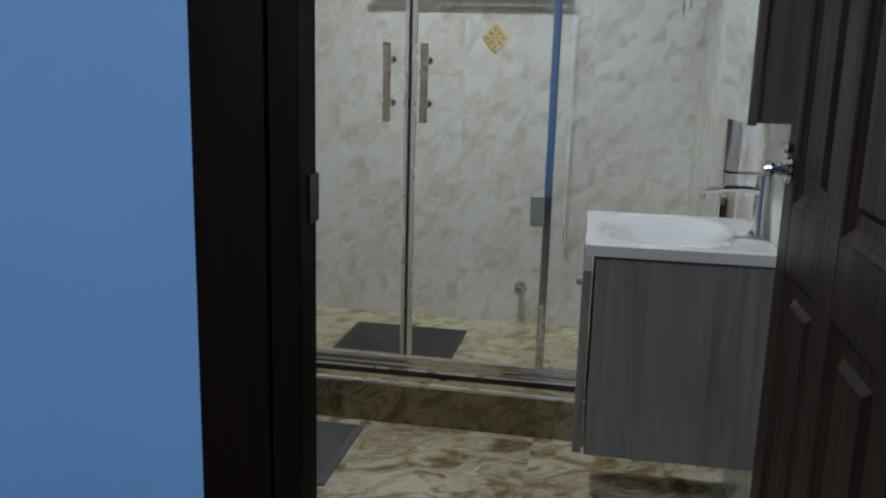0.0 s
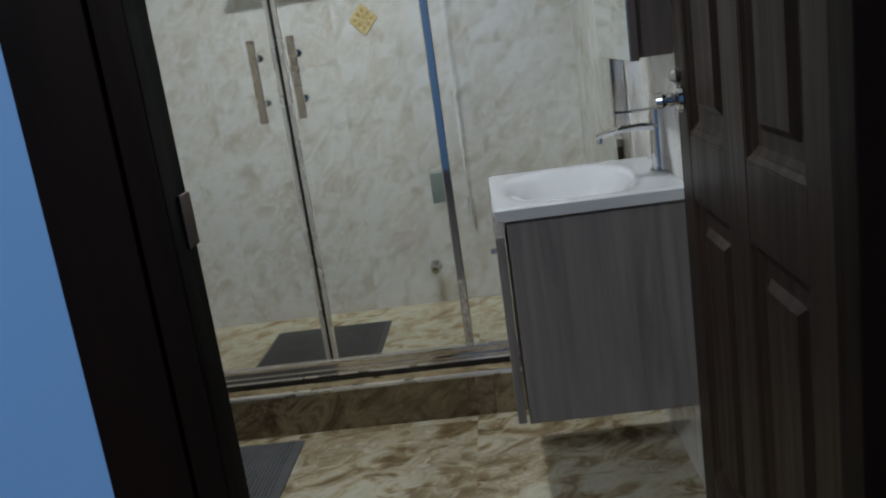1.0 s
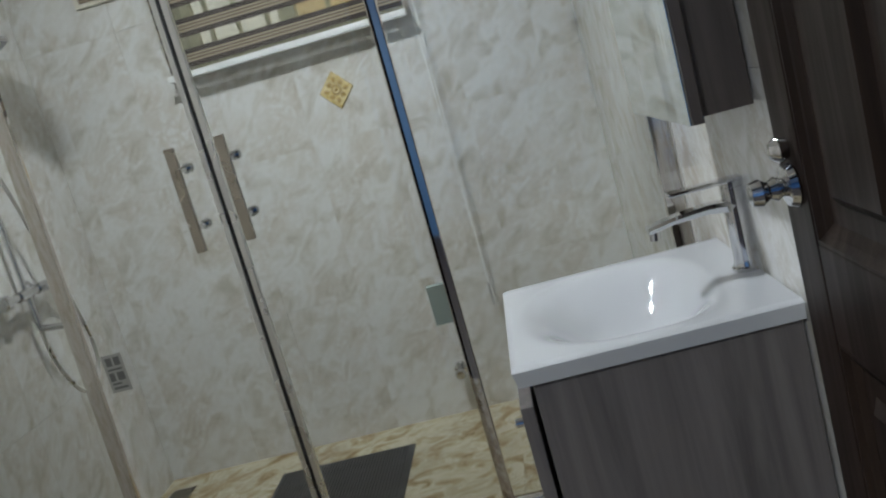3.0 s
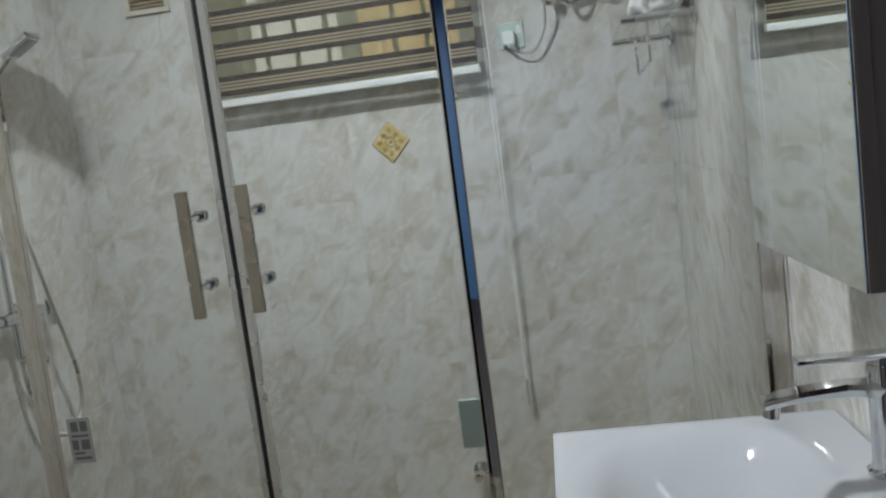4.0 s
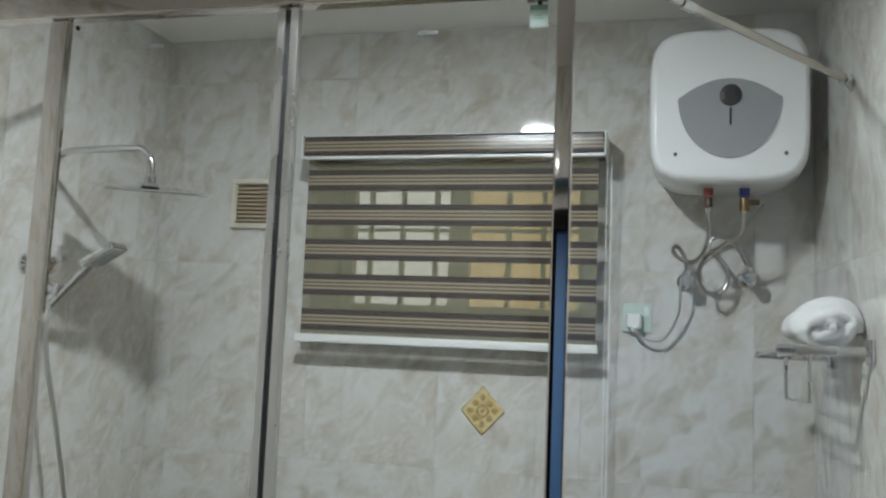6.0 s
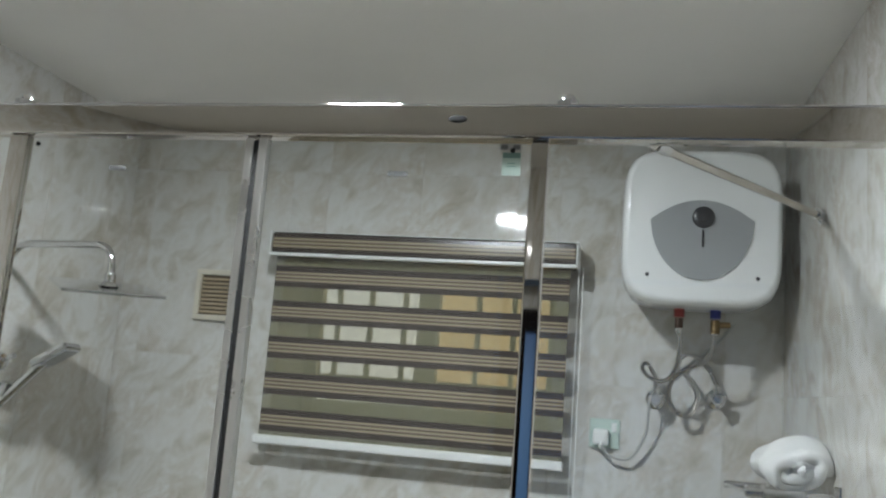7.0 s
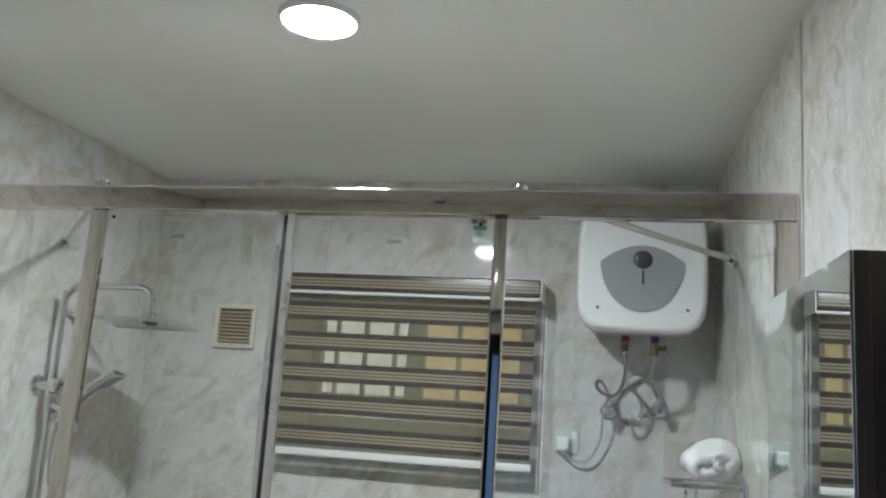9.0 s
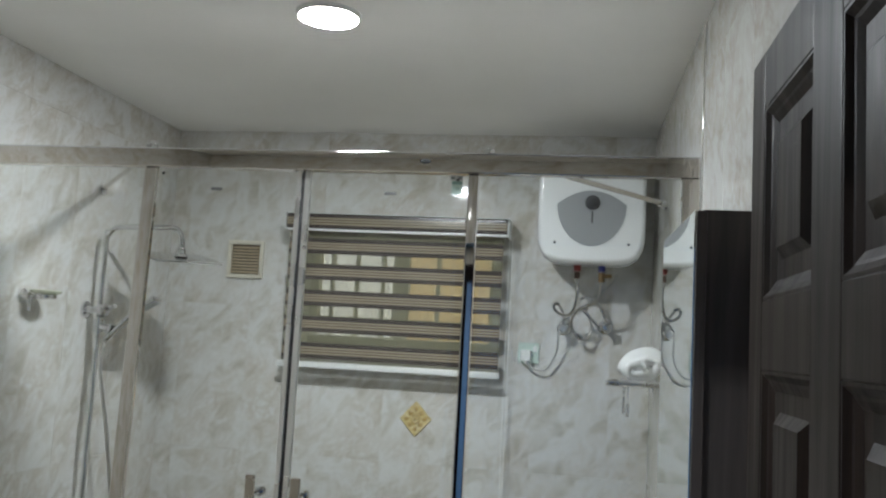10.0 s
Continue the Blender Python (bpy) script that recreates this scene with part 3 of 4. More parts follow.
def stripes(name, ztop, pitch, band, rough):
    """Woven stripes that run level: dark edges, tan middle with thin brown lines."""
    m, nt, bs = nodes(name)
    sep = nt.nodes.new("ShaderNodeSeparateXYZ")
    nt.links.new(coords(nt), sep.inputs[0])
    link_in = sep.outputs[2]
    for op, first, value in (("SUBTRACT", True, ztop), ("MODULO", False, pitch), ("DIVIDE", False, band)):
        q = nt.nodes.new("ShaderNodeMath")
        q.operation = op
        q.inputs[0 if first else 1].default_value = value
        nt.links.new(link_in, q.inputs[1 if first else 0])
        link_in = q.outputs[0]
    dk, tan_, ln = (0.045, 0.033, 0.029), (0.33, 0.275, 0.19), (0.10, 0.073, 0.052)
    r = ramp(nt, link_in, [(0.0, dk), (0.27, dk), (0.29, tan_), (0.36, tan_), (0.39, ln), (0.44, ln), (0.47, tan_), (0.53, tan_), (0.56, ln), (0.61, ln), (0.64, tan_), (0.71, tan_), (0.74, dk), (1.0, dk)])
    nt.links.new(r.outputs[0], bs.inputs["Base Color"])
    bs.inputs["Roughness"].default_value = rough
    wv = put(nt, "ShaderNodeTexNoise", Scale=500.0, Detail=2.0)
    nt.links.new(coords(nt, (1, 1, 0.15)), wv.inputs["Vector"])
    bump(nt, bs, wv.outputs[0], 0.25, 0.0008)
    return m


BANDS = stripes("blind_stripes", ZTOP, PITCH, BAND, 0.7)
CASSETTE = stripes("cassette_stripes", 2.150, 0.2, 0.064, 0.25)
m, nt, bs = nodes("blind_sheer")
bs.inputs["Base Color"].default_value = (0.34, 0.33, 0.21, 1)
bs.inputs["Roughness"].default_value = 0.8
tr = nt.nodes.new("ShaderNodeBsdfTransparent")
mx = nt.nodes.new("ShaderNodeMixShader")
mx.inputs[0].default_value = 0.30
nt.links.new(tr.outputs[0], mx.inputs[1]); nt.links.new(bs.outputs[0], mx.inputs[2])
nt.links.new(mx.outputs[0], nt.nodes["Material Output"].inputs[0])
SHEER = m

blind = thing("zebra_blind", "brown and tan striped zebra roller blind, drawn down", "blind", (-0.56, 3.92, 1.515))
BLX0, BLX1 = -1.010, -0.125
part("cassette", B(-1.016, -0.109, 3.872, 3.9985, 2.088, 2.150, bevel=0.008), CASSETTE, blind, "striped fabric-covered head box")
part("cassette_lip", B(-1.016, -0.109, 3.868, 3.885, 2.078, 2.0875, bevel=0.002), WHITE, blind, "white lower lip of the head box")
for x0, x1 in ((-1.0205, -1.0165), (-0.1085, -0.1035)):
    part("end_cap", B(x0, x1, 3.869, 3.9985, 2.080, 2.1535, bevel=0.0015), WHITE, blind, "white end cap")
part("cassette_edge", B(-1.0160, -0.1090, 3.880, 3.9985, 2.1504, 2.1535, bevel=0.001), WHITE, blind, "white upper edge")
for k in range(5):
    zt = ZTOP - k * PITCH
    part("stripe_band", B(BLX0, BLX1, YBL - 0.001, YBL + 0.001, zt - BAND, zt), BANDS, blind)
    part("sheer_band", B(BLX0, BLX1, YBL - 0.0005, YBL + 0.0005, zt, zt + PITCH - BAND if k else 2.088), SHEER, blind, "pale see-through mesh band")
part("sheer_band", B(BLX0, BLX1, YBL - 0.0005, YBL + 0.0005, 1.551, ZTOP - 4 * PITCH - BAND), SHEER, blind)
part("bottom_bar", B(BLX0 - 0.017, BLX1 + 0.006, YBL - 0.009, YBL + 0.009, 1.526, 1.551, bevel=0.005), WHITE, blind, "white bottom bar")
bm = bmesh.new()
for k in range(2):
    tube(bm, [(-0.103 + 0.012 * k, 3.925, 2.088), (-0.102 + 0.012 * k, 3.94, 1.4), (-0.096 + 0.004 * k, 3.955, 0.50)], 0.0016, 6, 6)
part("chain", bm, WHITE, blind, "white bead chain")
part("chain_weight", rod(bmesh.new(), (-0.094, 3.955, 0.50), (-0.093, 3.955, 0.41), 0.006, 0.005), CLEARSEAL, blind)

# outside the window
out = paint("outside_tan_paint", (0.60, 0.42, 0.20), 0.8, 60, 0.2, 0.1, 2)
out2 = paint("outside_white_paint", (0.8, 0.8, 0.78), 0.7, 60, 0.1, 0.04, 2)
structure("yard_wall", B(-0.82, 4.0, 5.4, 5.6, -0.1, 3.2), out, "tan painted wall outside the window")
structure("yard_wall_white", B(-5.0, -0.82, 5.4, 5.6, -0.1, 3.2), out2, "white painted wall outside the window")
structure("ground", B(-60, 60, YB + 0.36, 120, -0.25, -0.1), paint("outside_concrete", (0.3, 0.29, 0.27), 0.9, 40, 0.3), "concrete ground outside the window")

# ---- heater ----
HX, HZ, HW = 0.2125, 2.178, 0.1985
heater = thing("water_heater", "white square electric water heater with a grey shield panel", "water heater", (HX, 3.85, 1.955))


def squircle(w, h, n=48, p=5.0):
    out_ = []
    for k in range(n):
        a = 2 * math.pi * k / n
        c, s = math.cos(a), math.sin(a)
        q = (abs(c) ** p + abs(s) ** p) ** (-1 / p)
        out_.append((w * c * q, h * s * q))
    return out_


bm = bmesh.new()
prev = None
for y, f in ((3.995, 0.93), (3.90, 0.985), (3.82, 1.0), (3.755, 1.0), (3.737, 0.985), (3.726, 0.955), (3.72, 0.90)):
    ring = [bm.verts.new((HX + a * f, y, HZ + b * f)) for a, b in squircle(HW, 0.204)]
    if prev:
        for k in range(len(ring)):
            bm.faces.new((prev[k], prev[(k + 1) % len(ring)], ring[(k + 1) % len(ring)], ring[k]))
    else:
        bm.faces.new(ring)
    prev = ring
bm.faces.new(prev)
part("shell", bm, HEATWHITE, heater)
bm = bmesh.new()
shield = []
for k in range(9):
    a = -1 + 2 * k / 8
    shield.append((0.127 * a, 0.066 - 0.053 * a * a))
for k in range(1, 16):
    a = math.pi * k / 16
    shield.append((0.127 * math.cos(a) * (1 - 0.10 * math.sin(a)), 0.013 - 0.154 * math.sin(a) ** 0.85))
fr, bk = [bm.verts.new((HX + a, 3.7155, HZ + b)) for a, b in shield], [bm.verts.new((HX + a, 3.7235, HZ + b)) for a, b in shield]
for k in range(len(fr)):
    bm.faces.new((fr[k], fr[(k + 1) % len(fr)], bk[(k + 1) % len(fr)], bk[k]))
bm.faces.new(fr)
part("shield_panel", bm, HEATGREY, heater, "grey shield-shaped front panel")
part("dial", lathe(bmesh.new(), [(0, 0.010), (0.012, 0.010), (0.014, 0.007), (0.02, 0.007), (0.027, 0.003), (0.028, -0.003), (0, -0.003)], (HX + 0.003, 3.713, HZ + 0.021), "y"), DARK, heater, "dark temperature dial")
part("pointer", B(HX + 0.0, HX + 0.006, 3.712, 3.7155, HZ - 0.056, HZ - 0.012, bevel=0.001), DARK, heater)
part("badge", lathe(bmesh.new(), [(0, 0.003), (0.018, 0.003), (0.02, 0.0), (0, 0.0)], (0, 0, 0), "y"), DARK, heater).matrix_basis = Matrix.Translation((HX - 0.004, 3.7235, HZ + 0.122)) @ Matrix.Diagonal((2.4, 1, 0.8, 1))
for x in (HX - 0.131, HX + 0.137):
    part("screw_cap", lathe(bmesh.new(), [(0, 0.003), (0.005, 0.002), (0.006, 0), (0, 0)], (x, 3.7215, HZ - 0.130), "y", 14), DARK, heater)
for x, mt in ((HX - 0.045, RED), (HX + 0.045, BLUEPL)):
    part("ring", rod(bmesh.new(), (x, 3.80, 1.972), (x, 3.80, 1.951), 0.0135), mt, heater)
    part("connector", rod(bmesh.new(), (x, 3.80, 1.948), (x, 3.80, 1.922), 0.0105), BRUSHED_DARK, heater)
    part("collar", rod(bmesh.new(), (x, 3.80, 1.921), (x, 3.80, 1.909), 0.0095), CHROME, heater)
BRASS = metal("dull_brass", (0.20, 0.14, 0.075), 0.35)
bm = rod(bmesh.new(), (HX + 0.05, 3.80, 1.935), (HX + 0.082, 3.80, 1.937), 0.008)
rod(bm, (HX + 0.045, 3.80, 1.945), (HX + 0.045, 3.80, 1.912), 0.0125)
part("safety_valve", bm, BRASS, heater, "brass safety valve")

# heater pipework
CABLE = plain("pale_cable", (0.42, 0.42, 0.40), 0.45)
for vx, vz in ((0.12, 1.737), (0.281, 1.75)):
    valve = thing("angle_valve", "small chrome angle valve on the tiled wall", "valve", (vx, 3.97, vz), "heater valves")
    part("flange", lathe(bmesh.new(), [(0, 0.012), (0.014, 0.012), (0.026, 0.003), (0.027, 0.0), (0, 0)], (vx, 3.999, vz), "y"), VALVE, valve)
    bm = rod(bmesh.new(), (vx, 3.99, vz), (vx, 3.938, vz), 0.012)
    rod(bm, (vx, 3.955, vz - 0.002), (vx, 3.955, vz + 0.03), 0.009)
    rod(bm, (vx, 3.955, vz + 0.018), (vx, 3.955, vz + 0.030), 0.0115, seg=6)
    part("body", bm, VALVE, valve)
    bm = lathe(bmesh.new(), [(0, 0.022), (0.012, 0.021), (0.017, 0.012), (0.013, 0.002), (0, 0)], (vx, 3.935, vz), "y", 24)
    for k in range(3):
        c, s = math.cos(0.5 + k * 2.094), math.sin(0.5 + k * 2.094)
        rod(bm, (vx + 0.006 * c, 3.926, vz + 0.006 * s), (vx + 0.021 * c, 3.926, vz + 0.021 * s), 0.0065, 0.0055, 12)
    part("handle", bm, VALVE, valve)
hose = thing("flexible_hose", "braided steel hose looping down from the heater", "hose", (HX, 3.9, 1.75), "heater hoses")
part("braid", tube(bmesh.new(), [(HX - 0.045, 3.80, 1.92), (0.171, 3.805, 1.865), (0.158, 3.83, 1.807), (0.132, 3.86, 1.785), (0.097, 3.89, 1.796), (0.081, 3.91, 1.818), (0.091, 3.925, 1.833), (0.112, 3.945, 1.807), (0.12, 3.955, 1.767)], 0.0058, 12), HOSE, hose)
hose = thing("flexible_hose", "braided steel hose coiled once above its valve", "hose", (HX, 3.9, 1.75), "heater hoses")
part("braid", tube(bmesh.new(), [(HX + 0.045, 3.80, 1.92), (0.252, 3.81, 1.868), (0.230, 3.83, 1.838), (0.194, 3.855, 1.820), (0.166, 3.88, 1.800), (0.152, 3.90, 1.765), (0.160, 3.915, 1.723), (0.186, 3.928, 1.700), (0.212, 3.938, 1.707), (0.228, 3.944, 1.746), (0.216, 3.948, 1.790), (0.182, 3.95, 1.822), (0.182, 3.95, 1.850), (0.202, 3.95, 1.864), (0.232, 3.95, 1.856), (0.258, 3.952, 1.827), (0.281, 3.955, 1.78)], 0.0058, 12), HOSE, hose)
hose = thing("power_cable", "pale grey cable hanging from the heater to the socket", "cable", (HX, 3.95, 1.75))
part("cable", tube(bmesh.new(), [(HX + 0.11, 3.97, 1.96), (HX + 0.075, 3.985, 1.91), (HX + 0.01, 3.985, 1.85), (0.165, 3.985, 1.805), (0.138, 3.975, 1.785), (0.108, 3.93, 1.755), (0.102, 3.925, 1.70), (0.096, 3.95, 1.64), (0.058, 3.962, 1.575), (0.005, 3.962, 1.575), (-0.022, 3.955, 1.603)], 0.004, 8), CABLE, hose)

sock = thing("wall_socket", "pale green switched wall socket plate with a white plug", "socket", (-0.014, YB, 1.633))
part("plate", B(-0.056, 0.027, 3.990, 3.9995, 1.593, 1.674, bevel=0.003), SOCKETGREEN, sock)
part("rocker", B(0.004, 0.019, 3.986, 3.991, 1.638, 1.664, bevel=0.002), WHITE, sock)
bm = B(-0.045, -0.002, 3.957, 3.9895, 1.602, 1.646, bevel=0.008)
rod(bm, (-0.022, 3.962, 1.612), (-0.022, 3.958, 1.593), 0.006)
part("plug", bm, WHITE, sock, "white power plug")

vent = thing("wall_vent", "cream wall vent with brown louvre slats", "vent", (-1.228, YB, 1.96))
x0, x1, z0, z1 = -1.308, -1.148, 1.88, 2.04
for a, b, c, d in ((x0, x1, z0, z0 + 0.017), (x0, x1, z1 - 0.017, z1), (x0, x0 + 0.017, z0 + 0.0172, z1 - 0.0172), (x1 - 0.017, x1, z0 + 0.0172, z1 - 0.0172)):
    part("frame", B(a, b, 3.984, 3.9995, c, d, bevel=0.003), CREAM, vent)
part("backing", B(x0 + 0.017, x1 - 0.017, 3.996, 3.9992, z0 + 0.017, z1 - 0.017), VENTSLAT, vent)
for k in range(9):
    z = z0 + 0.0225 + k * (z1 - z0 - 0.044) / 8.9
    bm = B(x0 + 0.0172, x1 - 0.0172, -0.0012, 0.0012, -0.0048, 0.0048)
    bmesh.ops.rotate(bm, verts=bm.verts, cent=(0, 0, 0), matrix=Matrix.Rotation(radians(-38), 3, "X"))
    bmesh.ops.translate(bm, verts=bm.verts, vec=(0, 3.990, z + 0.003))
    part("slat", bm, VENTBLADE, vent)

YELLOW = marble("yellow_decor_glaze", [(0.3, (0.46, 0.33, 0.10)), (0.45, (0.62, 0.49, 0.21)), (0.6, (0.70, 0.60, 0.34)), (0.75, (0.55, 0.42, 0.16))], (0.30, 0.19, 0.06), 0.5, 30, 0.25)
OCHRE = plain("ochre_glaze", (0.42, 0.28, 0.09), 0.3)
dia = thing("decor_tile", "small yellow diamond relief tile set in the wall", "decor tile", (-0.455, YB, 1.345))
bm = bmesh.new()
for h, y in ((1.0, 3.9995), (1.0, 3.995), (0.93, 3.992), (0.88, 3.9935)):
    ring = [bm.verts.new((-0.455 + h * a, y, 1.345 + h * b)) for a, b in ((0.066, 0), (0, 0.072), (-0.066, 0), (0, -0.072))]
    if h == 1.0 and y > 3.999:
        prev = ring
        continue
    for k in range(4):
        bm.faces.new((prev[k], prev[(k + 1) % 4], ring[(k + 1) % 4], ring[k]))
    prev = ring
bm.faces.new(prev)
part("plate", bm, YELLOW, dia)
bm = lathe(bmesh.new(), [(0.014, 0.0), (0.0165, 0.003), (0.019, 0.0)], (-0.455, 3.9925, 1.345), "y", 28)
ball(bm, (-0.455, 3.993, 1.345), 0.006, (1, 0.5, 1))
part("rosette", bm, OCHRE, dia)
for k in range(8):
    a = math.pi / 4 * k
    d = 0.030 if k % 2 else 0.037
    part("petal", ball(bmesh.new(), (-0.455 + d * math.cos(a), 3.9935, 1.345 + d * math.sin(a) * 1.05), 0.007, (1.0 + 0.5 * abs(math.cos(a)), 0.35, 1.0 + 0.5 * abs(math.sin(a)))), OCHRE, dia)

# brace bars of the enclosure
for a, b in (((-0.06, 2.80, 2.170), (wall_x(3.535), 3.535, 2.168)), ((-1.03, 2.80, 2.170), (-1.574, 3.43, 2.15))):
    a, b = Vector(a), Vector(b)
    d = (b - a).normalized()
    br = part("brace", rod(bmesh.new(), a, b - d * 0.03, 0.0085), STEEL, enc, "polished steel brace bar")
    bm = rod(bmesh.new(), b - d * 0.045, b - d * 0.012, 0.012)
    lathe(bm, [(0, 0.0), (0.019, 0.0), (0.019, 0.008), (0.01, 0.014), (0, 0.014)], b + Vector((0.001 if b.x < 0 else -0.001, 0, 0)), "x" if b.x < 0 else "-x", 24)
    part("wall_mount", bm, CHROME, br)
    bm = rod(bmesh.new(), a + d * 0.24, a + d * 0.275, 0.0115)
    part("sleeve", bm, CHROME, br)
    bm = rod(bmesh.new(), (a.x, YG, 2.162), (a.x, YG, 2.172), 0.016)
    ball(bm, (a.x, YG + 0.01, 2.176), 0.013)
    part("rail_clip", bm, CHROME, br)

# stickers on the glass
MARK = plain("grey_etched_mark", (0.13, 0.13, 0.125), 0.9)
STICK = plain("pale_sticker", (0.42, 0.42, 0.40), 0.5)
PRINT = plain("sticker_print", (0.15, 0.15, 0.15), 0.5)
GREENST = plain("green_sticker", (0.40, 0.50, 0.44), 0.5)
GREENDK = plain("green_sticker_print", (0.17, 0.28, 0.24), 0.5)
YS = YG - 0.0034
def sticker(name, x0, x1, z0, z1, mat, label, bars=(), bar_mat=None):
    s = thing(name, label, "sticker", ((x0 + x1) / 2, YS, z0))
    part("sheet", B(x0, x1, YS - 0.0006, YS, z0, z1), mat, s)
    for a, b, c, d in bars:
        part("print_bar", B(x0 + a * (x1 - x0), x0 + b * (x1 - x0), YS - 0.001, YS - 0.0007, z0 + c * (z1 - z0), z0 + d * (z1 - z0)), bar_mat or PRINT, s)
sticker("label_sticker", -1.000, -0.946, 0.742, 0.842, STICK, "pale printed label on the shower glass",
        [(0.15, 0.45, 0.70, 0.92), (0.55, 0.85, 0.70, 0.92), (0.15, 0.85, 0.58, 0.63), (0.12, 0.38, 0.30, 0.52), (0.50, 0.86, 0.30, 0.52), (0.15, 0.6, 0.20, 0.25), (0.15, 0.85, 0.08, 0.14)])
for xa in (-0.838, -0.339):
    sticker("glass_mark", xa, xa + 0.032, 2.047, 2.055, MARK, "tiny grey mark etched on the shower door", [(0.06, 0.3, 0.25, 0.75), (0.36, 0.62, 0.25, 0.75), (0.68, 0.94, 0.25, 0.75)])
sticker("green_sticker", -0.156, -0.127, 2.052, 2.089, GREENST, "small pale green sticker on the shower door", [(0.02, 0.98, 0.76, 0.99), (0.3, 0.7, 0.5, 0.55), (0.25, 0.75, 0.38, 0.42)], GREENDK)

sticker("code_sticker", -0.161, -0.127, 2.092, 2.103, STICK, "tiny pale label above the green sticker", [(0.05, 0.38, 0.15, 0.85), (0.62, 0.95, 0.15, 0.85)])

# ---- shower set ----
sh = thing("shower_set", "chrome shower column with rain head and hand shower", "shower", (-1.5, 3.4, 0.95))
RX, RY = -1.517, 3.395
part("riser", tube(bmesh.new(), [(RX, RY, 0.98), (RX, RY, 1.5), (RX, RY, 1.952)] + [(RX + 0.055 - 0.055 * math.cos(a), RY, 1.952 + 0.055 * math.sin(a)) for a in (0.4, 0.8, 1.2)] + [(RX + 0.07, RY, 2.008), (-1.30, RY, 2.012), (-1.255, RY, 2.010), (-1.232, RY, 1.994), (-1.224, RY, 1.967), (-1.223, RY, 1.937)], 0.0095, 14, 5), CHROME, sh)
def TILT_HEAD(bm):
    """Turns the rain head an eighth round and tips its near edge down."""
    bmesh.ops.rotate(bm, verts=bm.verts, cent=(0, 0, 0), matrix=Matrix.Rotation(radians(6), 3, "Y") @ Matrix.Rotation(radians(8.5), 3, "X") @ Matrix.Rotation(radians(45), 3, "Z"))
    bmesh.ops.translate(bm, verts=bm.verts, vec=(-1.230, RY, 1.905))
    return bm


hd = part("rain_head", TILT_HEAD(B(-0.12, 0.12, -0.12, 0.12, -0.004, 0.004, bevel=0.002)), CHROME, sh, "flat square chrome rain head")
bm = lathe(bmesh.new(), [(0, 0.035), (0.011, 0.035), (0.014, 0.028), (0.014, 0.012), (0.022, 0.006), (0.024, 0.0), (0, 0)], (-1.223, RY, 1.908))
part("swivel", bm, CHROME, hd)
bm = bmesh.new()
for i in range(9):
    for j in range(9):
        rod(bm, (-0.096 + i * 0.024, -0.096 + j * 0.024, -0.0035), (-0.096 + i * 0.024, -0.096 + j * 0.024, -0.0055), 0.0018, seg=6)
TILT_HEAD(bm)
part("nozzles", bm, DARK, hd)
bm = lathe(bmesh.new(), [(0, 0.0), (0.03, 0.0), (0.03, 0.008), (0.014, 0.016), (0.012, 0.05), (0.024, 0.056), (0.026, 0.075), (0.02, 0.086), (0, 0.088)], (XL, RY, 1.705), "x")
part("wall_bracket", bm, CHROME, sh)
part("bracket_lever", rod(bmesh.new(), (RX + 0.02, RY, 1.705), (RX + 0.065, RY - 0.01, 1.722), 0.005, 0.007), CHROME, sh)
bm = rod(bmesh.new(), (RX, RY, 1.625), (RX, RY, 1.672), 0.018)
rod(bm, (RX, RY, 1.648), (RX + 0.055, RY - 0.012, 1.638), 0.012)
rod(bm, (RX + 0.052, RY - 0.012, 1.622), (RX + 0.062, RY - 0.012, 1.655), 0.015)
part("slider", bm, CHROME, sh)
h0, h1 = Vector((RX + 0.04, RY - 0.012, 1.60)), Vector((-1.361, RY - 0.012, 1.716))
part("hand_shower_handle", tube(bmesh.new(), [h0, h0.lerp(h1, 0.35), h0.lerp(h1, 0.7), h1], 0.0115, 12), CHROME, sh)
bm = B(-0.052, 0.052, -0.034, 0.034, -0.010, 0.010, bevel=0.006)
bmesh.ops.rotate(bm, verts=bm.verts, cent=(0, 0, 0), matrix=Matrix.Rotation(radians(-30), 3, "Y"))
bmesh.ops.translate(bm, verts=bm.verts, vec=(-1.334, RY - 0.012, 1.730))
hs = part("hand_shower_head", bm, CHROME, sh, "rectangular hand shower head")
bm = B(-0.030, 0.045, -0.026, 0.026, -0.0125, -0.0105, bevel=0.0008, seg=1)
for i in range(3):
    box(bm, -0.02 + i * 0.022, -0.008 + i * 0.022, -0.012, 0.012, -0.0135, -0.012)
bmesh.ops.rotate(bm, verts=bm.verts, cent=(0, 0, 0), matrix=Matrix.Rotation(radians(-30), 3, "Y"))
bmesh.ops.translate(bm, verts=bm.verts, vec=(-1.334, RY - 0.012, 1.730))
part("spray_face", bm, HEATGREY, hs)
bm = rod(bmesh.new(), (RX, 3.30, 0.975), (RX, 3.545, 0.975), 0.0135)
rod(bm, (RX, 3.345, 0.975), (RX, 3.40, 0.975), 0.0185)
rod(bm, (RX, 3.46, 0.975), (RX, 3.53, 0.975), 0.0185)
for y in (3.30, 3.50):
    rod(bm, (XL + 0.005, y, 0.975), (RX, y, 0.975), 0.013)
part("mixer_bar", bm, CHROME, sh)
for y in (3.30, 3.50):
    part("flange", lathe(bmesh.new(), [(0, 0.0), (0.033, 0.0), (0.033, 0.006), (0.018, 0.02), (0, 0.02)], (XL, y, 0.975), "x"), CHROME, sh)
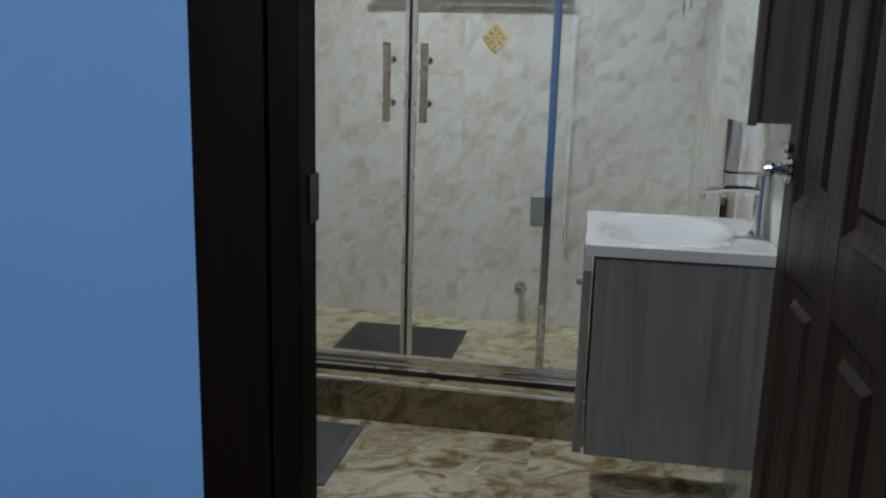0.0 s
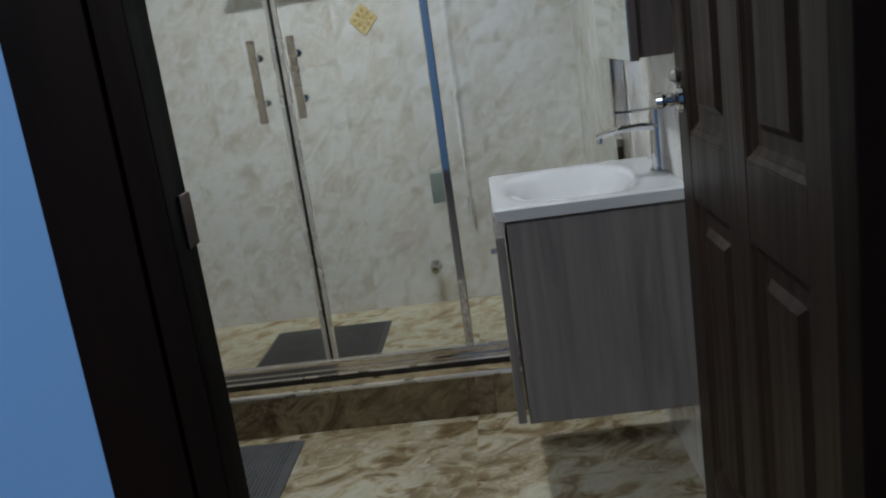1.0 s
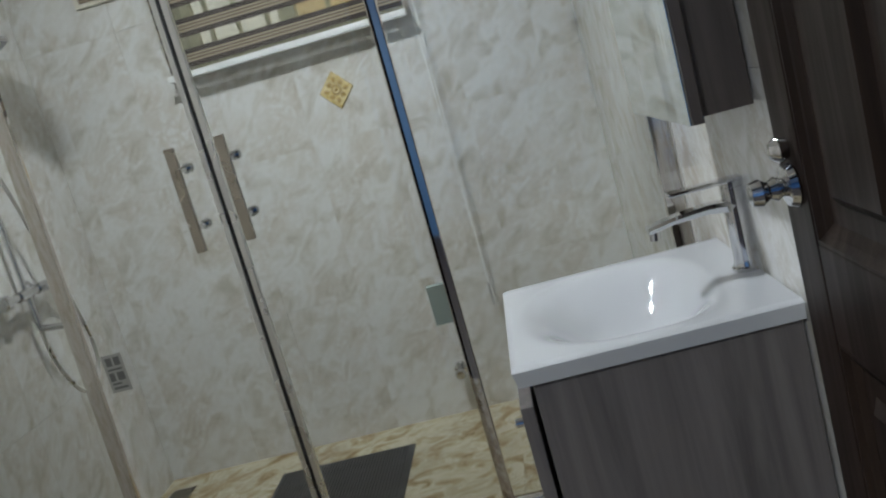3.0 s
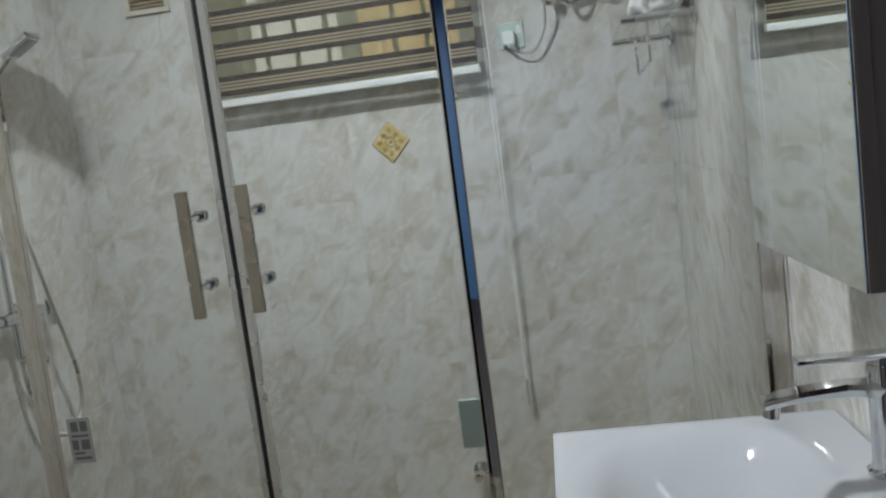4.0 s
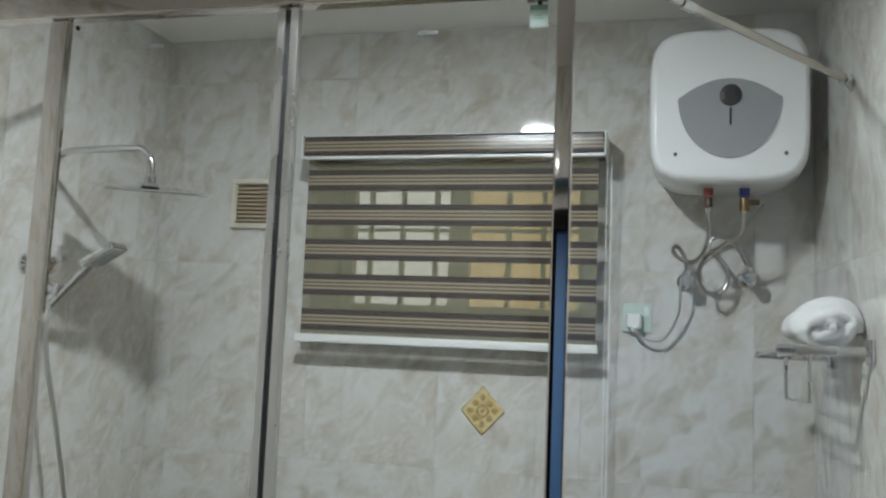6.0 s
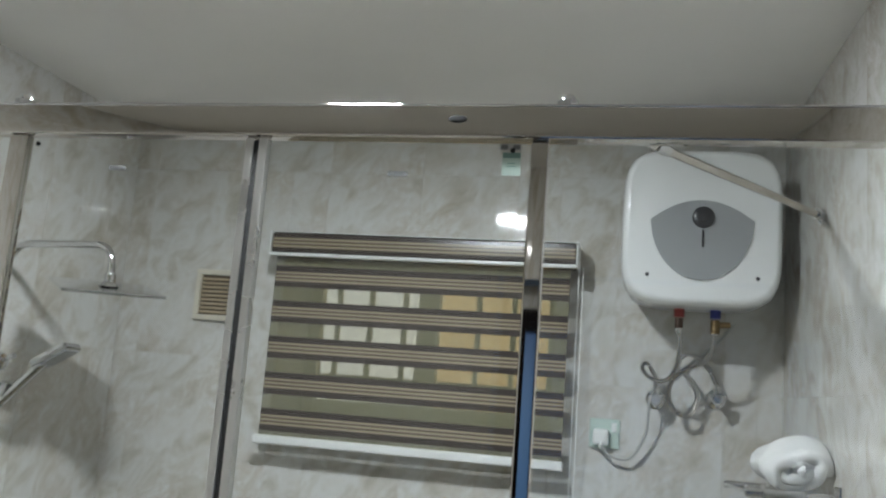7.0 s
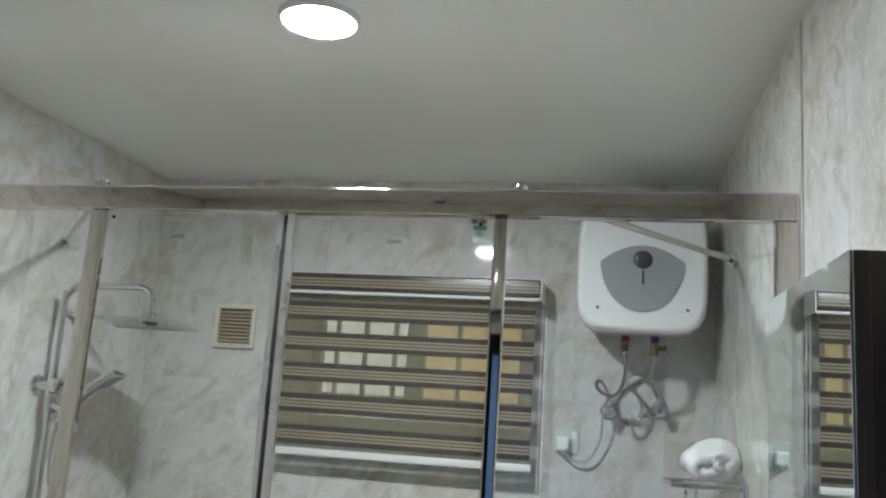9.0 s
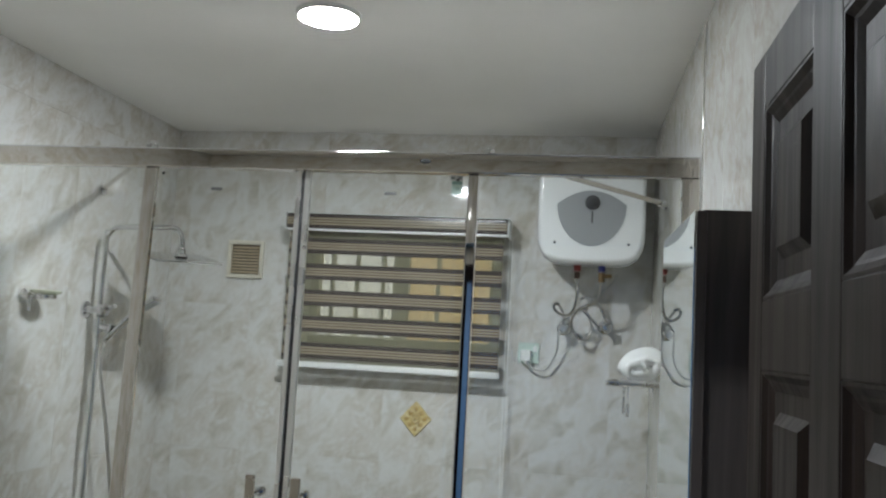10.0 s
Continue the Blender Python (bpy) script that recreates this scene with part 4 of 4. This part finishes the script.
part("valve_knob", lathe(bmesh.new(), [(0, 0.045), (0.02, 0.043), (0.026, 0.034), (0.024, 0.006), (0.018, 0.0), (0, 0)], (RX, 3.290, 0.975), "y"), CHROME, sh)
part("mixer_lever", B(RX - 0.010, RX + 0.012, 3.572, 3.588, 0.915, 1.0, bevel=0.004), CHROME, sh)
bm = rod(bmesh.new(), (RX, 3.40, 0.97), (RX, 3.40, 0.85), 0.012)
rod(bm, (RX, 3.40, 0.852), (RX + 0.075, 3.42, 0.838), 0.0125, 0.011)
part("bath_spout", bm, CHROME, sh)
part("shower_hose", tube(bmesh.new(), [h0, (RX + 0.03, RY - 0.012, 1.50), (RX + 0.045, 3.43, 1.30), (RX + 0.05, 3.50, 1.05), (RX + 0.045, 3.585, 0.80), (RX + 0.03, 3.615, 0.66), (RX + 0.02, 3.56, 0.585), (RX + 0.01, 3.48, 0.60), (RX, 3.42, 0.72), (RX, 3.40, 0.86), (RX, 3.40, 0.957)], 0.0078, 12), SHOWERHOSE, sh, "flexible steel shower hose")

dish = thing("soap_dish", "chrome and pale glass soap dish on the tiled wall", "soap dish", (XL, 3.03, 1.73))
GLAZE = plain("frosted_dish_glass", (0.60, 0.63, 0.47), 0.25)
part("rose", lathe(bmesh.new(), [(0, 0.0), (0.024, 0.0), (0.024, 0.007), (0.014, 0.013), (0.014, 0.03), (0, 0.032)], (XL, 3.032, 1.732), "x"), VALVE, dish)
bm = ball(bmesh.new(), (XL + 0.070, 3.055, 1.752), 0.05, (0.95, 1.1, 0.28))
for v in bm.verts:
    v.co.z = min(v.co.z, 1.7535)
part("tray", bm, GLAZE, dish, "pale yellow-green frosted glass tray")
bm = rod(bmesh.new(), (XL + 0.025, 3.036, 1.732), (XL + 0.070, 3.052, 1.732), 0.008)
lathe(bm, [(0.030, 0.0), (0.034, 0.002), (0.034, 0.012), (0.030, 0.014), (0.030, 0.0)], (XL + 0.070, 3.055, 1.727), seg=28)
rod(bm, (XL + 0.030, 3.032, 1.73), (XL + 0.030, 3.032, 1.685), 0.007)
part("bracket", bm, VALVE, dish)

# ---- towel rack ----
rack = thing("towel_rack", "chrome wall towel shelf with a hanging rail", "towel rack", (0.46, 3.58, 1.56))
RXA, RY0, RY1, RZ = 0.288, 3.375, 3.775, 1.562
for y in (RY0, RY1):
    bm = rod(bmesh.new(), (RXA, y, RZ), (wall_x(y) - 0.011, y, RZ), 0.0095)
    rod(bm, (RXA - 0.004, y, RZ), (RXA + 0.001, y, RZ), 0.006, 0.0095)
    part("bracket", bm, VALVE, rack, "thick chrome bracket")
    part("wall_plate", B(wall_x(y) - 0.012, wall_x(y) - 0.0005, y - 0.02, y + 0.02, RZ - 0.026, RZ + 0.026, bevel=0.004), VALVE, rack)
for x in (0.288, 0.332, 0.376, 0.42):
    part("bar", rod(bmesh.new(), (x, RY0, RZ), (x, RY1, RZ), 0.004), VALVE, rack)
part("hanging_rail", tube(bmesh.new(), [(0.350, RY0 + 0.01, RZ - 0.004), (0.350, RY0 + 0.01, RZ - 0.098), (0.350, RY0 + 0.018, RZ - 0.105), (0.350, RY1 - 0.048, RZ - 0.105), (0.350, RY1 - 0.04, RZ - 0.098), (0.350, RY1 - 0.04, RZ - 0.004)], 0.004, 10, smooth=False), VALVE, rack)
rack.matrix_world = Matrix.Translation((0, RY0, RZ)) @ Matrix.Rotation(radians(-2.6), 4, "X") @ Matrix.Translation((0, -RY0, -RZ)) @ rack.matrix_world

TOWEL = paint("white_terry_towel", (0.80, 0.80, 0.79), 0.95, 700, 0.9, 0.05, 25)
bm = bmesh.new()
NU, NV = 96, 22
turns = 3.0
rings = []
for j in range(NV + 1):
    v = j / NV
    row = []
    for i in range(NU + 1):
        u = i / NU
        a = -2 * math.pi * turns * (1 - u) ** 0.9 * -1 - 0.25
        grow = (0.06 + 0.94 * u) * (1 - 0.22 * abs(2 * v - 1) ** 3)
        w = 0.019 * u * noise.noise((u * 7, v * 2.4, 1.3)) + 0.010 * noise.noise((u * 20, v * 6, 4.1)) + 0.004 * math.sin(9 * v + 19 * u) * u
        z = 0.043 * grow * math.sin(a) + w * math.sin(a)
        x = 0.070 * grow * math.cos(a) + w * math.cos(a)
        x += 0.40 * z - 0.02 * (v - 0.3)
        y = RY0 + 0.045 + 0.22 * v + (-0.014 * (1 - u) + 0.022 * noise.noise((u * 11, 0.3, 2.0)) + 0.30 * (x - 0.02)) * (1 - v)
        z += RZ + 0.050 - 0.045 * (y - RY0) + 0.012 * math.sin(2.6 * v)
        row.append(bm.verts.new((min(0.396 + x, wall_x(y) - 0.012), y, max(z, RZ + 0.013 - 0.045 * (y - RY0)))))
    rings.append(row)
for a, b in zip(rings, rings[1:]):
    for i in range(NU):
        bm.faces.new((a[i], a[i + 1], b[i + 1], b[i]))
towel = solid("towel", bm, TOWEL, "white terry towel loosely rolled up on the chrome rack", "towel")
sm = towel.modifiers.new("thick", "SOLIDIFY")
sm.thickness, sm.offset = 0.024, 0
ss = towel.modifiers.new("soft", "SUBSURF")
ss.levels = ss.render_levels = 1

# ---- floor things ----
def mat_thing(name, x0, x1, y0, y1, z, label):
    t_ = thing(name, label, "mat", ((x0 + x1) / 2, (y0 + y1) / 2, z), "rubber mats")
    part("base", B(x0, x1, y0, y1, z, z + 0.006, bevel=0.003), MAT, t_)
    bm = bmesh.new()
    n = int((x1 - x0 - 0.03) / 0.012)
    vs, fs = [], []
    for k in range(n):
        x = x0 + 0.018 + k * 0.012
        b0 = len(vs)
        for yy in (y0 + 0.012, y1 - 0.012):
            vs += [(x - 0.004, yy, z + 0.0055), (x - 0.002, yy, z + 0.009), (x + 0.002, yy, z + 0.009), (x + 0.004, yy, z + 0.0055)]
        fs += [(b0 + q, b0 + q + 1, b0 + q + 5, b0 + q + 4) for q in range(3)] + [(b0, b0 + 1, b0 + 2, b0 + 3), (b0 + 4, b0 + 5, b0 + 6, b0 + 7)]
    me = bpy.data.meshes.new("ribs")
    me.from_pydata(vs, [], fs)
    me.materials.append(MAT)
    o = new("ribs", me)
    o.parent = t_
    o.matrix_parent_inverse = t_.matrix_world.inverted()
mat_thing("shower_mat", -1.037, -0.507, 3.34, 3.79, 0.0, "dark grey ribbed rubber mat on the shower floor")
mat_thing("bath_mat", -1.22, -0.674, 2.19, 2.63, 0.0, "dark grey ribbed rubber mat before the shower kerb")
drain = thing("floor_drain", "small square steel drain in the shower floor", "drain", (-1.48, 3.83, 0))
part("grate", B(-1.53, -1.43, 3.78, 3.88, 0.0, 0.004, bevel=0.001), BRUSHED, drain)
for k in range(6):
    part("slot", B(-1.518 + k * 0.015, -1.511 + k * 0.015, 3.792, 3.868, 0.0042, 0.0048), SEAL, drain)
av = thing("stop_valve", "chrome stop valve low on the shower wall", "valve", (-0.289, YB, 0.180))
part("flange", lathe(bmesh.new(), [(0, 0.012), (0.014, 0.012), (0.028, 0.003), (0.029, 0.0), (0, 0)], (-0.289, 3.999, 0.180), "y"), CHROME, av)
part("body", rod(bmesh.new(), (-0.289, 3.99, 0.180), (-0.289, 3.93, 0.180), 0.013), CHROME, av)
part("cap", lathe(bmesh.new(), [(0, 0.03), (0.016, 0.028), (0.022, 0.016), (0.02, 0.003), (0, 0)], (-0.289, 3.94, 0.180), "y", 24), CHROME, av)

# ---- tiles ----
TILE_MESH = {}
TILT = random.Random(4)


def tile_mesh(w, h, axis, mat):
    """A flat tile w by h with eased edges. axis: the way its face looks."""
    key = (round(w, 4), round(h, 4), axis, mat.name)
    if key not in TILE_MESH:
        c, t = 0.0003, TH - 0.0005
        ring = lambda a, b, d: [(-a, -b, d), (a, -b, d), (a, b, d), (-a, b, d)]
        pts = ring(w / 2, h / 2, -t) + ring(w / 2, h / 2, -c) + ring(w / 2 - c, h / 2 - c, 0)
        if axis == "-y":
            vs = [(u, -d, v) for u, v, d in pts]
        elif axis == "+x":
            vs = [(d, u, v) for u, v, d in pts]
        elif axis == "-x":
            vs = [(-d, -u, v) for u, v, d in pts]
        else:
            vs = list(pts)
        fs = [(8, 9, 10, 11)] + [(k + b, (k + 1) % 4 + b, (k + 1) % 4 + b + 4, k + b + 4) for b in (0, 4) for k in range(4)]
        me = bpy.data.meshes.new("tile")
        me.from_pydata(vs, [], fs)
        me.materials.append(mat)
        TILE_MESH[key] = me
    return TILE_MESH[key]


def cuts(lo, hi, first, step):
    e = [lo] + [first + k * step for k in range(-60, 61) if lo + 0.01 < first + k * step < hi - 0.01] + [hi]
    return list(zip(e, e[1:]))


def lay(parent, axis, us, vs, at, mat, hole=None, gap=0.0004, turn=0.0):
    """Lays tiles over spans us x vs on a plane; at(u, v) gives the place of a point on it."""
    for u0, u1 in us:
        for v0, v1 in vs:
            rects = [(u0, u1, v0, v1)]
            if hole and u0 < hole[1] and u1 > hole[0] and v0 < hole[3] and v1 > hole[2]:
                a, b = max(u0, hole[0]), min(u1, hole[1])
                rects = [r_ for r_ in ((u0, a, v0, v1), (b, u1, v0, v1), (a, b, v0, min(v1, hole[2])), (a, b, max(v0, hole[3]), v1)) if r_[1] - r_[0] > 0.004 and r_[3] - r_[2] > 0.004]
            for a, b, c, d in rects:
                o = new("tile", tile_mesh(b - a - gap, d - c - gap, axis, mat))
                o.parent = parent
                o.matrix_basis = Matrix.Translation(at((a + b) / 2, (c + d) / 2)) @ Matrix.Rotation(turn + TILT.gauss(0, 0.0012), 4, "Z") @ Matrix.Rotation(TILT.gauss(0, 0.0012), 4, "X")


rows_z = cuts(0.0, ZC, 0.567, 0.6)
lay(wall_back, "-y", cuts(XL, 0.47, -0.598, 0.3), rows_z, lambda u, v: (u, YB, v), WALL_TILE, (WX0, WX1, WZ0, WZ1))
lay(wall_left, "+x", cuts(YF + 0.01, YB, YB - 0.12, 0.3), rows_z, lambda u, v: (XL, u, v), WALL_TILE)
lay(wall_right, "-x", cuts(YS0, YB, YB - 0.2, 0.3), rows_z, lambda u, v: (wall_x(u), u, v), WALL_TILE, turn=math.atan(0.022))
lay(wall_right, "-x", cuts(YF + 0.01, YS0, YS0 - 0.3, 0.3), rows_z, lambda u, v: (wall_x(u) + STEP, u, v), WALL_TILE, turn=math.atan(0.022))
lay(wall_right, "-y", [(wall_x(YS0) + 0.001, wall_x(YS0) + STEP)], rows_z, lambda u, v: (u, YS0, v), WALL_TILE)
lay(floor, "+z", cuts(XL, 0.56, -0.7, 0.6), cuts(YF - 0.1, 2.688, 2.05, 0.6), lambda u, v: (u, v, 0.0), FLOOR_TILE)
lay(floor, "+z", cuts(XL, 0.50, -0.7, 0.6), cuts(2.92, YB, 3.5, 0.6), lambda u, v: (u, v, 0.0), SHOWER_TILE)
